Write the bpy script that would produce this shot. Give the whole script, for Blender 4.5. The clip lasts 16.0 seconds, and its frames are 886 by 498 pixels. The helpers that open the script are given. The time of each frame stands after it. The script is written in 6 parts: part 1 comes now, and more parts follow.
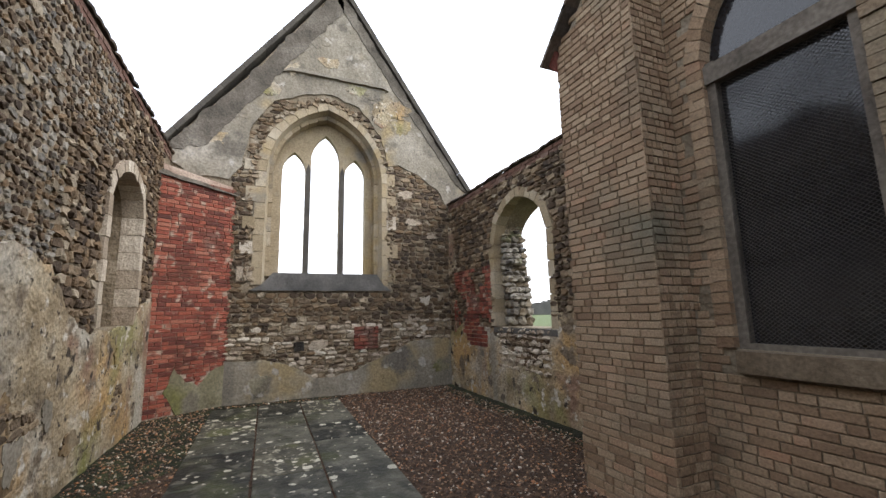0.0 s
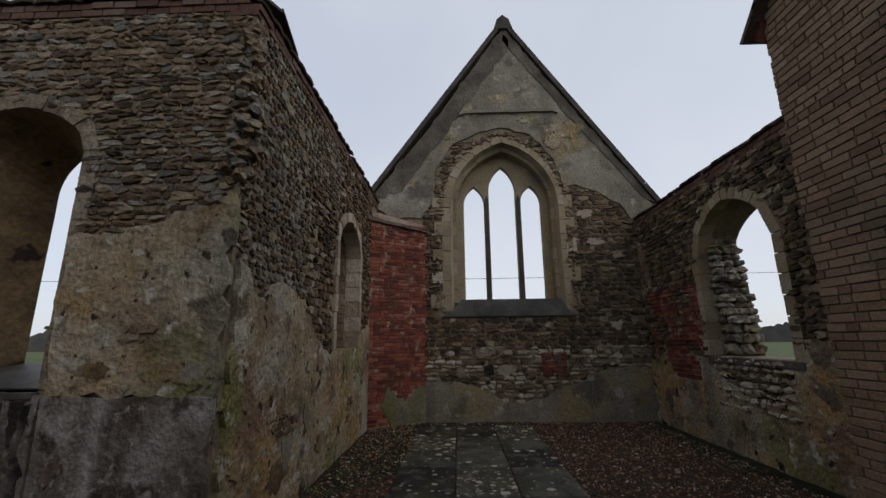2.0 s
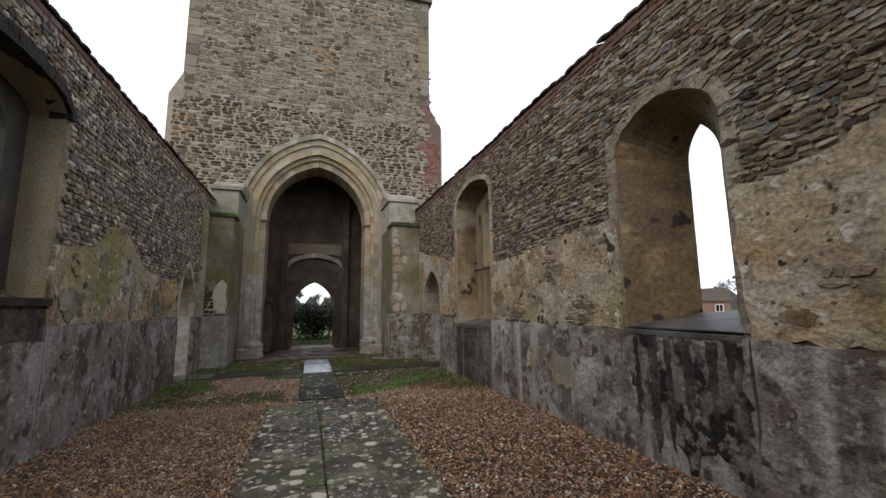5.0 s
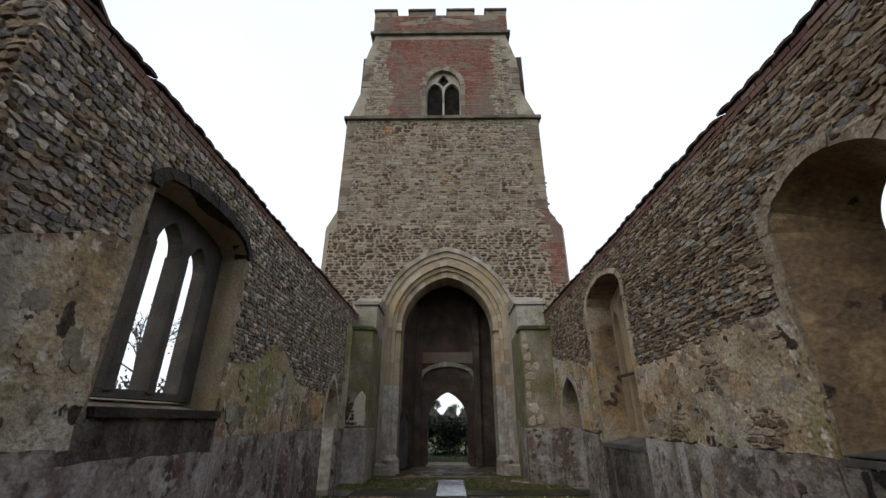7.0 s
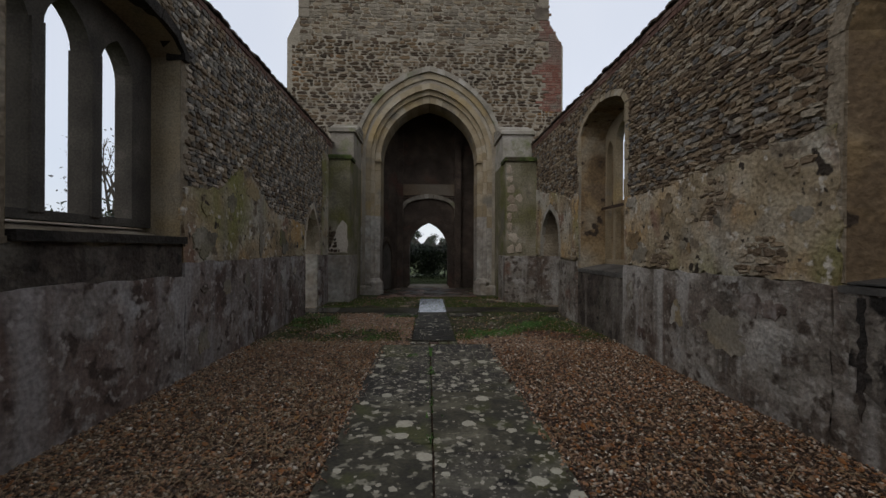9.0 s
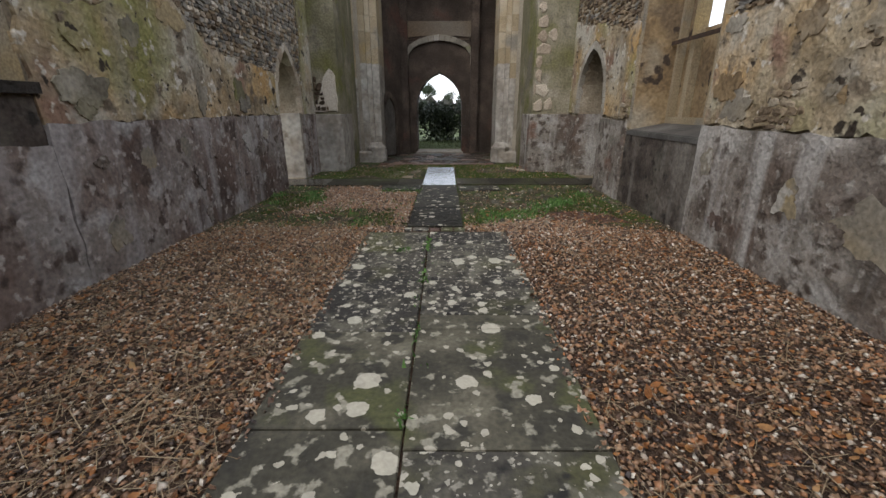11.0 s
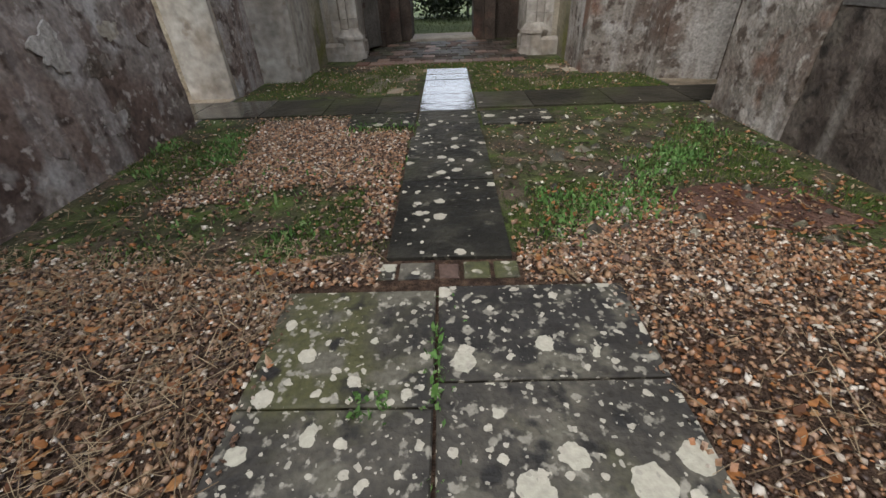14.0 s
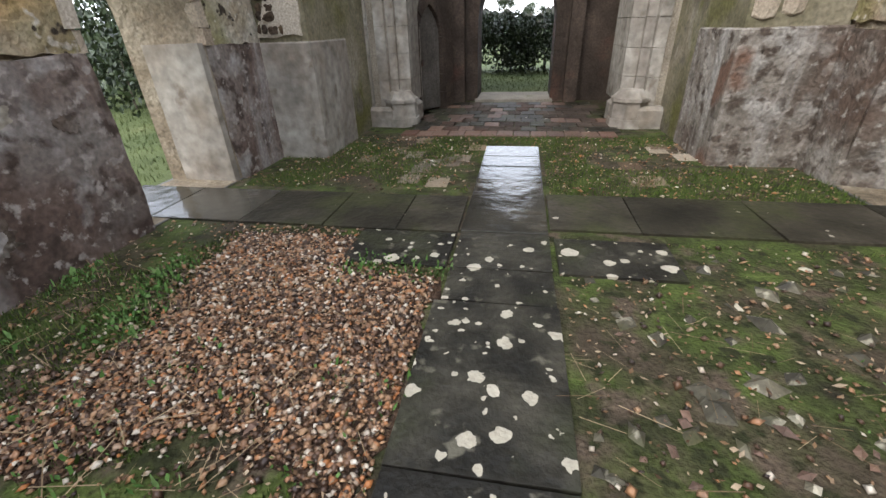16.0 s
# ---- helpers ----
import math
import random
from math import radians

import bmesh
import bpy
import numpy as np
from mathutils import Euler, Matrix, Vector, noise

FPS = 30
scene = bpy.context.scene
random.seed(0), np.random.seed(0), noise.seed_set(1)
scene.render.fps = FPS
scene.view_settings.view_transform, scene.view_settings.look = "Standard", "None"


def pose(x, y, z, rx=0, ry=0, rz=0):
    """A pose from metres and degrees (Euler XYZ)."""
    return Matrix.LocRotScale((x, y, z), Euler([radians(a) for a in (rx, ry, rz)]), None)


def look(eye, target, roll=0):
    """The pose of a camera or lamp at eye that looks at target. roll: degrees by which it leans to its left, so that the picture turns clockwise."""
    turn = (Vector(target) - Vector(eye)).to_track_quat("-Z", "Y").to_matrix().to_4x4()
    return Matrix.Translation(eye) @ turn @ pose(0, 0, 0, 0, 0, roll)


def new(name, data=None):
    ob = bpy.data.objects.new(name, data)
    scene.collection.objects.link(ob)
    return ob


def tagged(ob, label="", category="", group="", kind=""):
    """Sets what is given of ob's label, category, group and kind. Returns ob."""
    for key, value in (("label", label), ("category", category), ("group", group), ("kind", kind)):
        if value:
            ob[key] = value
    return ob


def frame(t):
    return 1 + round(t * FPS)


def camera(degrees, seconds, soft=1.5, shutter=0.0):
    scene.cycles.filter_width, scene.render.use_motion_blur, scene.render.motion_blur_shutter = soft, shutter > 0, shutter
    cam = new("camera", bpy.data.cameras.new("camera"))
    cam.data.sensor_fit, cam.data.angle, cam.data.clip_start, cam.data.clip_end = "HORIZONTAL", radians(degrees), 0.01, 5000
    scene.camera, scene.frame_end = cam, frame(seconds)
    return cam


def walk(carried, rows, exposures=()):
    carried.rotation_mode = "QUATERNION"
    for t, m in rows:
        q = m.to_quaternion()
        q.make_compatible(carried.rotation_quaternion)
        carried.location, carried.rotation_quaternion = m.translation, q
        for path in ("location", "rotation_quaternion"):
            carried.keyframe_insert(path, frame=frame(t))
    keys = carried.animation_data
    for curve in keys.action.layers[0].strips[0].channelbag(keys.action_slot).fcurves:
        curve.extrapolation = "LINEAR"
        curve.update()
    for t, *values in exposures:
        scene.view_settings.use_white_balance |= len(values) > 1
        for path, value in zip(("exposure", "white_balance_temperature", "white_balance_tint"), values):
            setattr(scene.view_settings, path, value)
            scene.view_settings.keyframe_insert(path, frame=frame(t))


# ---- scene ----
cam = camera(94.8, 16.0)
PATH = [
    (0, (-0.107, -1.524, 1.541), (1.707, -2.306, 1.85), -1.2),
    (0.5, (-0.128, -1.594, 1.547), (1.723, -2.181, 2.025), -1.4),
    (1, (-0.128, -1.608, 1.55), (1.741, -1.982, 2.155), -1.8),
    (1.5, (-0.13, -1.582, 1.54), (1.766, -1.705, 2.166), -1.4),
    (2, (-0.117, -1.517, 1.548), (1.833, -1.451, 1.987), -0.7),
    (2.5, (-0.158, -1.279, 1.489), (1.805, -1.007, 1.753), -1.9),
    (3, (-0.213, -0.993, 1.498), (1.526, -0.055, 1.812), -3.6),
    (3.5, (-0.223, -0.914, 1.519), (1.218, 0.453, 1.754), -0.8),
    (4, (-0.252, -0.891, 1.509), (0.91, 0.716, 1.767), -0.6),
    (4.5, (-0.305, -0.844, 1.461), (0.621, 0.911, 1.716), 0.0),
    (5, (-0.347, -0.823, 1.46), (0.269, 1.058, 1.746), -0.6),
    (5.2, (-0.352, -0.809, 1.451), (0.151, 1.103, 1.75), -0.5),
    (7.3, (-0.132, -0.721, 1.503), (-0.162, 1.081, 2.371), 0.0),
    (7.5, (-0.127, -0.7, 1.509), (-0.147, 1.084, 2.414), -0.1),
    (8, (-0.146, -0.583, 1.519), (-0.16, 1.313, 2.154), 0.9),
    (8.5, (-0.297, -0.392, 1.533), (-0.22, 1.584, 1.832), 0.3),
    (9, (-0.205, -0.136, 1.48), (-0.13, 1.862, 1.48), 0.3),
    (9.5, (-0.128, 0.19, 1.466), (-0.096, 2.18, 1.274), 1.7),
    (10, (-0.133, 0.585, 1.451), (-0.073, 2.575, 1.251), 0.2),
    (10.2, (-0.105, 0.748, 1.439), (-0.043, 2.732, 1.198), -0.2),
    (12.3, (0.112, 2.623, 1.335), (-0.035, 4.246, 0.176), -0.8),
    (12.5, (0.097, 2.837, 1.311), (-0.057, 4.485, 0.188), -1.0),
    (13, (0.046, 3.372, 1.32), (0.027, 5.016, 0.182), -1.4),
    (13.5, (0.002, 3.946, 1.32), (-0.075, 5.579, 0.168), -0.6),
    (14, (-0.084, 4.479, 1.322), (-0.128, 6.137, 0.204), -2.3),
    (14.5, (-0.107, 5.0, 1.336), (-0.194, 6.72, 0.319), -3.7),
    (15, (-0.093, 5.49, 1.372), (-0.32, 7.216, 0.386), -2.1),
    (15.5, (-0.084, 5.986, 1.383), (-0.259, 7.687, 0.347), -2.3),
    (16, (-0.028, 6.482, 1.393), (-0.359, 8.207, 0.436), -2.0),
]
EXPOSURES = [(0.0, 1.65), (0.5, 1.15), (1.0, 0.65), (1.5, 0.1), (2.0, -0.35), (2.5, -0.5), (3.0, -0.3), (3.5, 0.05), (4.0, 0.2), (4.5, 0.5), (5.0, 0.75), (7.5, 0.1), (8.0, -0.3), (8.5, -0.57), (9.0, -0.22), (9.5, 0.6), (10.0, 0.9), (12.5, 1.27), (13.0, 1.26), (13.5, 1.37), (14.0, 1.42), (14.5, 1.47), (15.0, 1.52), (15.5, 1.67), (16.0, 1.9)]
walk(cam, [(t, look(eye, target, roll)) for t, eye, target, roll in PATH], EXPOSURES)


# ---- world, sun ----
world = bpy.data.worlds.new("overcast_sky")
scene.world = world
world.use_nodes = True
wn, wl = world.node_tree.nodes, world.node_tree.links
wn.clear()
sky = wn.new("ShaderNodeTexSky")
sky.sky_type, sky.sun_disc, sky.sun_elevation, sky.sun_rotation = "NISHITA", False, radians(40), radians(214)
bg_sky, bg_cloud, bg_add, w_out = wn.new("ShaderNodeBackground"), wn.new("ShaderNodeBackground"), wn.new("ShaderNodeAddShader"), wn.new("ShaderNodeOutputWorld")
bg_sky.inputs[1].default_value = 0.03
cl_noise, cl_ramp, cl_co = wn.new("ShaderNodeTexNoise"), wn.new("ShaderNodeValToRGB"), wn.new("ShaderNodeTexCoord")
cl_noise.inputs["Scale"].default_value, cl_noise.inputs["Detail"].default_value = 1.6, 3
cl_ramp.color_ramp.elements[0].position, cl_ramp.color_ramp.elements[0].color = 0.3, (0.66, 0.71, 0.82, 1)
cl_ramp.color_ramp.elements[1].position, cl_ramp.color_ramp.elements[1].color = 0.7, (0.80, 0.83, 0.90, 1)
bg_cloud.inputs[1].default_value = 1.0
wl.new(cl_co.outputs["Generated"], cl_noise.inputs["Vector"])
wl.new(cl_noise.outputs["Fac"], cl_ramp.inputs[0])
wl.new(cl_ramp.outputs[0], bg_cloud.inputs[0])
wl.new(sky.outputs[0], bg_sky.inputs[0])
wl.new(bg_sky.outputs[0], bg_add.inputs[0])
wl.new(bg_cloud.outputs[0], bg_add.inputs[1])
wl.new(bg_add.outputs[0], w_out.inputs[0])
sun = new("sun", bpy.data.lights.new("sun", "SUN"))
sun.data.energy, sun.data.angle, sun.data.color = 0.9, radians(50), (1.0, 0.97, 0.93)
sun.matrix_world = look((-10, -12, 16), (0, 3, 0))


# ---- materials ----
def material(name, stops, scale=3.0, detail=6.0, rough=0.9, bump=0.4, grain=40.0, spots=None, streaks=None, pieces=0.0, patches=(), spec=0.2):
    """Two scales of noise over the world position. stops: (position, colour). patches: (scale, threshold, softness, colour, offset).
    pieces: how far single pieces differ in shade."""
    m = bpy.data.materials.new(name)
    m.use_nodes = True
    n, l = m.node_tree.nodes, m.node_tree.links
    b = n["Principled BSDF"]
    b.inputs["Roughness"].default_value = rough
    b.inputs["Specular IOR Level"].default_value = spec
    geo = n.new("ShaderNodeNewGeometry")
    pos = geo.outputs["Position"]

    def noise_at(sc, det=4.0, offset=0.0, stretch=None):
        t = n.new("ShaderNodeTexNoise")
        t.inputs["Scale"].default_value, t.inputs["Detail"].default_value = sc, det
        mp = n.new("ShaderNodeMapping")
        mp.inputs["Location"].default_value = (offset, offset * 1.7, offset * 0.6)
        if stretch:
            mp.inputs["Scale"].default_value = stretch
        l.new(pos, mp.inputs["Vector"])
        l.new(mp.outputs[0], t.inputs["Vector"])
        return t.outputs["Fac"]

    def mixed(fac, a, c, mode="MIX"):
        x = n.new("ShaderNodeMix")
        x.data_type, x.blend_type = "RGBA", mode
        for socket, value in ((x.inputs[0], fac), (x.inputs[6], a), (x.inputs[7], c)):
            if isinstance(value, (int, float, tuple)):
                socket.default_value = value
            else:
                l.new(value, socket)
        return x.outputs[2]

    def ramp(fac, items):
        r = n.new("ShaderNodeValToRGB")
        e = r.color_ramp.elements
        while len(e) < len(items):
            e.new(0.5)
        for el, (p, c) in zip(e, items):
            el.position, el.color = p, (*c, 1) if len(c) == 3 else c
        l.new(fac, r.inputs[0])
        return r.outputs[0]

    big = noise_at(scale, detail)
    if pieces:
        info = n.new("ShaderNodeObjectInfo")
        add = n.new("ShaderNodeMath")
        add.operation = "ADD"
        l.new(info.outputs["Random"], add.inputs[0])
        l.new(geo.outputs["Random Per Island"], add.inputs[1])
        fr = n.new("ShaderNodeMath")
        fr.operation = "FRACT"
        l.new(add.outputs[0], fr.inputs[0])
        mx = n.new("ShaderNodeMix")
        mx.inputs[0].default_value = pieces
        l.new(big, mx.inputs[2])
        l.new(fr.outputs[0], mx.inputs[3])
        fac = mx.outputs[0]
    else:
        fac = big
    col = ramp(fac, stops)
    for sc, th, soft, c, off in patches:
        f = ramp(noise_at(sc, 5.0, off), ((max(th - soft, 0), (0, 0, 0)), (th + soft, (1, 1, 1))))
        col = mixed(f, col, (*c, 1))
    if streaks:
        f = ramp(noise_at(streaks[0], 4.0, 7.0, (1, 1, 0.12)), ((streaks[1], (0, 0, 0)), (streaks[1] + 0.12, (1, 1, 1))))
        col = mixed(f, col, (*streaks[2], 1))
    fine = noise_at(grain, 5.0, 3.0)
    g = ramp(fine, ((0.3, (0.62, 0.62, 0.62)), (0.7, (1.28, 1.28, 1.28))))
    col = mixed(0.8, col, g, "MULTIPLY")
    for s_scale, s_base, s_span, s_col in spots or ():
        v = n.new("ShaderNodeTexVoronoi")
        v.inputs["Scale"].default_value = s_scale
        v.inputs["Randomness"].default_value = 1.0
        wob = n.new("ShaderNodeVectorMath")
        wob.operation = "MULTIPLY_ADD"
        wob.inputs[1].default_value = (0.05, 0.05, 0.05)
        nz = n.new("ShaderNodeTexNoise")
        nz.inputs["Scale"].default_value, nz.inputs["Detail"].default_value = 22, 4
        l.new(pos, nz.inputs["Vector"])
        l.new(nz.outputs["Color"], wob.inputs[0])
        l.new(pos, wob.inputs[2])
        l.new(wob.outputs[0], v.inputs["Vector"])
        sep = n.new("ShaderNodeSeparateColor")
        l.new(v.outputs["Color"], sep.inputs[0])
        lim = n.new("ShaderNodeMath")
        lim.operation = "MULTIPLY_ADD"
        lim.inputs[1].default_value, lim.inputs[2].default_value = s_span, s_base
        l.new(sep.outputs[0], lim.inputs[0])
        lt = n.new("ShaderNodeMath")
        lt.operation = "LESS_THAN"
        l.new(v.outputs["Distance"], lt.inputs[0])
        l.new(lim.outputs[0], lt.inputs[1])
        cl = mixed(fine, (*[k * 0.6 for k in s_col], 1), (*[k * 1.15 for k in s_col], 1))
        col = mixed(lt.outputs[0], col, cl)
    col = mixed(1.0, col, (0.80, 0.765, 0.72, 1), "MULTIPLY")
    l.new(col, b.inputs["Base Color"])
    bp = n.new("ShaderNodeBump")
    bp.inputs["Strength"].default_value, bp.inputs["Distance"].default_value = bump, 0.045
    h = n.new("ShaderNodeMath")
    h.operation = "MULTIPLY_ADD"
    h.inputs[1].default_value = 0.28
    l.new(fine, h.inputs[0])
    l.new(noise_at(scale * 4, 6.0, 5.0), h.inputs[2])
    l.new(h.outputs[0], bp.inputs["Height"])
    l.new(bp.outputs[0], b.inputs["Normal"])
    return m


M_MORTAR = material("rubble_mortar", ((0.3, (0.17, 0.14, 0.10)), (0.5, (0.27, 0.225, 0.165)), (0.7, (0.36, 0.32, 0.25))), 2.5, bump=1.0, grain=30)
M_FLINT = material("fieldstone", ((0.1, (0.10, 0.075, 0.052)), (0.4, (0.205, 0.155, 0.105)), (0.65, (0.29, 0.225, 0.15)), (0.9, (0.37, 0.33, 0.26))), 1.5, bump=0.9, grain=45, pieces=0.7)
M_FLINT_GREY = material("grey_fieldstone", ((0.1, (0.11, 0.105, 0.10)), (0.5, (0.21, 0.195, 0.17)), (0.85, (0.36, 0.34, 0.30))), 1.5, bump=0.9, grain=45, pieces=0.7)
M_CARSTONE = material("dark_carstone", ((0.1, (0.05, 0.038, 0.03)), (0.5, (0.105, 0.075, 0.05)), (0.85, (0.20, 0.14, 0.085))), 1.5, bump=0.9, grain=50, pieces=0.7)
M_TOWERSTONE = material("tower_rubble_stone", ((0.1, (0.07, 0.048, 0.034)), (0.4, (0.165, 0.12, 0.08)), (0.7, (0.28, 0.225, 0.16)), (0.95, (0.42, 0.37, 0.295))), 0.5, bump=0.8, grain=35, pieces=0.82, patches=((0.3, 0.60, 0.08, (0.20, 0.182, 0.155), 4.0), (0.6, 0.66, 0.04, (0.36, 0.19, 0.075), 14.0)))
M_TOWERGREY = material("grey_brown_tower_stone", ((0.1, (0.12, 0.10, 0.08)), (0.4, (0.235, 0.205, 0.165)), (0.7, (0.31, 0.275, 0.225)), (0.95, (0.42, 0.385, 0.33))), 0.9, bump=0.9, grain=35, pieces=0.6, patches=((0.35, 0.58, 0.08, (0.29, 0.24, 0.165), 4.0), (2.0, 0.62, 0.05, (0.12, 0.10, 0.082), 24.0)))
M_BELFRY = material("faded_belfry_brick", ((0.1, (0.15, 0.07, 0.055)), (0.5, (0.25, 0.115, 0.088)), (0.9, (0.31, 0.23, 0.19))), 0.7, bump=0.4, grain=40, pieces=0.5, patches=((0.4, 0.55, 0.07, (0.20, 0.165, 0.14), 9.0), (1.5, 0.62, 0.05, (0.22, 0.19, 0.16), 19.0)))
M_PALESTONE = material("pale_chalky_stone", ((0.1, (0.30, 0.24, 0.18)), (0.5, (0.46, 0.40, 0.32)), (0.85, (0.60, 0.55, 0.47))), 2.0, bump=0.8, grain=45, pieces=0.7)
M_OCHRE = material("ochre_lime_plaster", ((0.30, (0.16, 0.125, 0.082)), (0.42, (0.29, 0.232, 0.15)), (0.52, (0.39, 0.32, 0.215)), (0.60, (0.43, 0.37, 0.265)), (0.72, (0.54, 0.50, 0.42))), 2.2, 10.0, bump=1.0, grain=28,
                   patches=((0.8, 0.57, 0.07, (0.47, 0.31, 0.14), 11.0), (0.95, 0.57, 0.07, (0.46, 0.435, 0.37), 71.0), (1.6, 0.62, 0.05, (0.27, 0.175, 0.125), 21.0), (0.75, 0.585, 0.07, (0.24, 0.235, 0.09), 31.0), (3.4, 0.62, 0.04, (0.18, 0.145, 0.105), 61.0), (8.0, 0.63, 0.03, (0.55, 0.51, 0.44), 51.0), (4.0, 0.655, 0.015, (0.05, 0.04, 0.03), 41.0), (11.0, 0.665, 0.02, (0.06, 0.048, 0.036), 47.0)), streaks=(1.6, 0.60, (0.26, 0.235, 0.19)))
M_RENDER = material("grey_cement_render", ((0.30, (0.11, 0.098, 0.084)), (0.45, (0.22, 0.20, 0.175)), (0.55, (0.31, 0.285, 0.255)), (0.70, (0.48, 0.46, 0.43))), 2.2, 10.0, bump=0.9, grain=34,
                    patches=((0.9, 0.55, 0.10, (0.13, 0.094, 0.075), 13.0), (2.2, 0.62, 0.08, (0.43, 0.42, 0.40), 23.0), (7.0, 0.58, 0.05, (0.10, 0.08, 0.066), 43.0), (12.0, 0.64, 0.06, (0.38, 0.36, 0.33), 53.0), (1.1, 0.69, 0.03, (0.19, 0.12, 0.09), 63.0)), streaks=(2.8, 0.52, (0.42, 0.405, 0.385)))
M_GREYPLASTER = material("weathered_grey_plaster", ((0.28, (0.16, 0.145, 0.12)), (0.45, (0.26, 0.235, 0.19)), (0.6, (0.33, 0.305, 0.255)), (0.75, (0.43, 0.40, 0.345))), 1.2, 9.0, bump=0.6, grain=26,
                         patches=((0.7, 0.59, 0.05, (0.33, 0.265, 0.155), 15.0), (1.5, 0.60, 0.04, (0.17, 0.155, 0.13), 25.0), (3.0, 0.64, 0.02, (0.42, 0.40, 0.36), 35.0)), streaks=(1.5, 0.57, (0.19, 0.175, 0.15)))
M_ALGAE = material("green_stained_plaster", ((0.28, (0.12, 0.115, 0.07)), (0.45, (0.20, 0.185, 0.12)), (0.6, (0.29, 0.265, 0.20)), (0.75, (0.40, 0.38, 0.33))), 1.4, 9.0, bump=0.6, grain=26,
                   patches=((0.9, 0.56, 0.06, (0.15, 0.15, 0.055), 15.0), (1.5, 0.60, 0.04, (0.17, 0.155, 0.12), 25.0)), streaks=(1.8, 0.55, (0.15, 0.14, 0.085)))
M_BAND = material("dark_weathered_gable_edge", ((0.3, (0.08, 0.072, 0.06)), (0.5, (0.14, 0.125, 0.105)), (0.72, (0.23, 0.21, 0.18))), 1.8, 8.0, bump=0.7, grain=26)
M_RENDERRED = material("purple_brown_stained_render", ((0.30, (0.085, 0.06, 0.052)), (0.45, (0.16, 0.118, 0.10)), (0.56, (0.22, 0.175, 0.155)), (0.72, (0.38, 0.35, 0.33))), 1.6, 9.0, bump=0.7, grain=26,
                       patches=((0.8, 0.55, 0.08, (0.27, 0.25, 0.235), 13.0), (2.4, 0.62, 0.06, (0.42, 0.41, 0.405), 23.0), (6.0, 0.58, 0.05, (0.085, 0.064, 0.054), 43.0), (11.0, 0.61, 0.04, (0.38, 0.35, 0.33), 53.0)), streaks=(2.6, 0.54, (0.33, 0.31, 0.305)))
M_REVEAL = material("ochre_brown_reveal_plaster", ((0.28, (0.12, 0.084, 0.05)), (0.45, (0.245, 0.175, 0.098)), (0.6, (0.33, 0.245, 0.142)), (0.75, (0.40, 0.335, 0.235))), 1.6, 10.0, bump=0.9, grain=22,
                    patches=((1.4, 0.60, 0.04, (0.19, 0.14, 0.09), 15.0), (0.9, 0.62, 0.06, (0.33, 0.295, 0.23), 35.0), (3.5, 0.63, 0.02, (0.06, 0.045, 0.034), 25.0)))
M_LIMEWASH = material("grey_white_limewashed_stone", ((0.28, (0.22, 0.205, 0.18)), (0.45, (0.36, 0.34, 0.305)), (0.6, (0.46, 0.44, 0.40)), (0.75, (0.56, 0.54, 0.50))), 1.8, 10.0, bump=0.5, grain=9, pieces=0.12,
                      patches=((1.5, 0.60, 0.10, (0.27, 0.23, 0.185), 15.0), (4.0, 0.66, 0.06, (0.20, 0.17, 0.14), 25.0)), streaks=(2.2, 0.56, (0.28, 0.255, 0.225)))
M_STAINED = material("black_streaked_render", ((0.30, (0.09, 0.08, 0.07)), (0.5, (0.17, 0.15, 0.13)), (0.7, (0.33, 0.31, 0.28))), 2.2, 9.0, bump=1.0, grain=26,
                     patches=((3.5, 0.49, 0.04, (0.022, 0.02, 0.018), 13.0), (8.0, 0.58, 0.03, (0.21, 0.19, 0.165), 23.0)), streaks=(2.4, 0.52, (0.03, 0.027, 0.024)))
M_DARKRENDER = material("dark_brown_streaked_render", ((0.3, (0.04, 0.032, 0.027)), (0.5, (0.08, 0.065, 0.055)), (0.7, (0.17, 0.15, 0.13))), 2.4, 9.0, bump=0.9, grain=28, patches=((1.2, 0.58, 0.06, (0.13, 0.12, 0.10), 13.0), (6.0, 0.62, 0.05, (0.03, 0.026, 0.022), 33.0)), streaks=(2.4, 0.58, (0.20, 0.185, 0.165)))
M_SOOTRUN = material("sooty_run_off_stain", ((0.3, (0.025, 0.022, 0.02)), (0.5, (0.055, 0.047, 0.042)), (0.7, (0.15, 0.125, 0.105))), 3.5, 9.0, bump=0.9, grain=30, streaks=(4.0, 0.5, (0.03, 0.027, 0.024)))
# Near-black for sill, louvres and backing, and for shade put into the colour.
M_BLACK_AND_SHADE = material("black_stone_and_painted_shade", ((0.3, (0.02, 0.018, 0.016)), (0.5, (0.04, 0.035, 0.03)), (0.75, (0.08, 0.07, 0.06))), 3.0, bump=0.9, grain=30)
M_DRESS = material("cream_limestone_dressing", ((0.25, (0.28, 0.225, 0.145)), (0.5, (0.38, 0.315, 0.215)), (0.75, (0.47, 0.42, 0.33))), 2.2, bump=0.3, grain=50, pieces=0.35,
                   patches=((1.4, 0.62, 0.06, (0.24, 0.22, 0.185), 17.0), (1.1, 0.64, 0.06, (0.38, 0.29, 0.15), 27.0)))
M_DRESSGREY = material("grey_limestone_dressing", ((0.25, (0.20, 0.185, 0.155)), (0.5, (0.31, 0.285, 0.24)), (0.75, (0.45, 0.43, 0.39))), 2.2, bump=0.3, grain=50, pieces=0.3,
                       patches=((1.6, 0.63, 0.06, (0.19, 0.20, 0.11), 19.0),))
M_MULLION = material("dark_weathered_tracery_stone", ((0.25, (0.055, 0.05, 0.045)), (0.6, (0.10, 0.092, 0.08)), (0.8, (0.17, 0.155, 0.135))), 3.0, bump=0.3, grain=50)
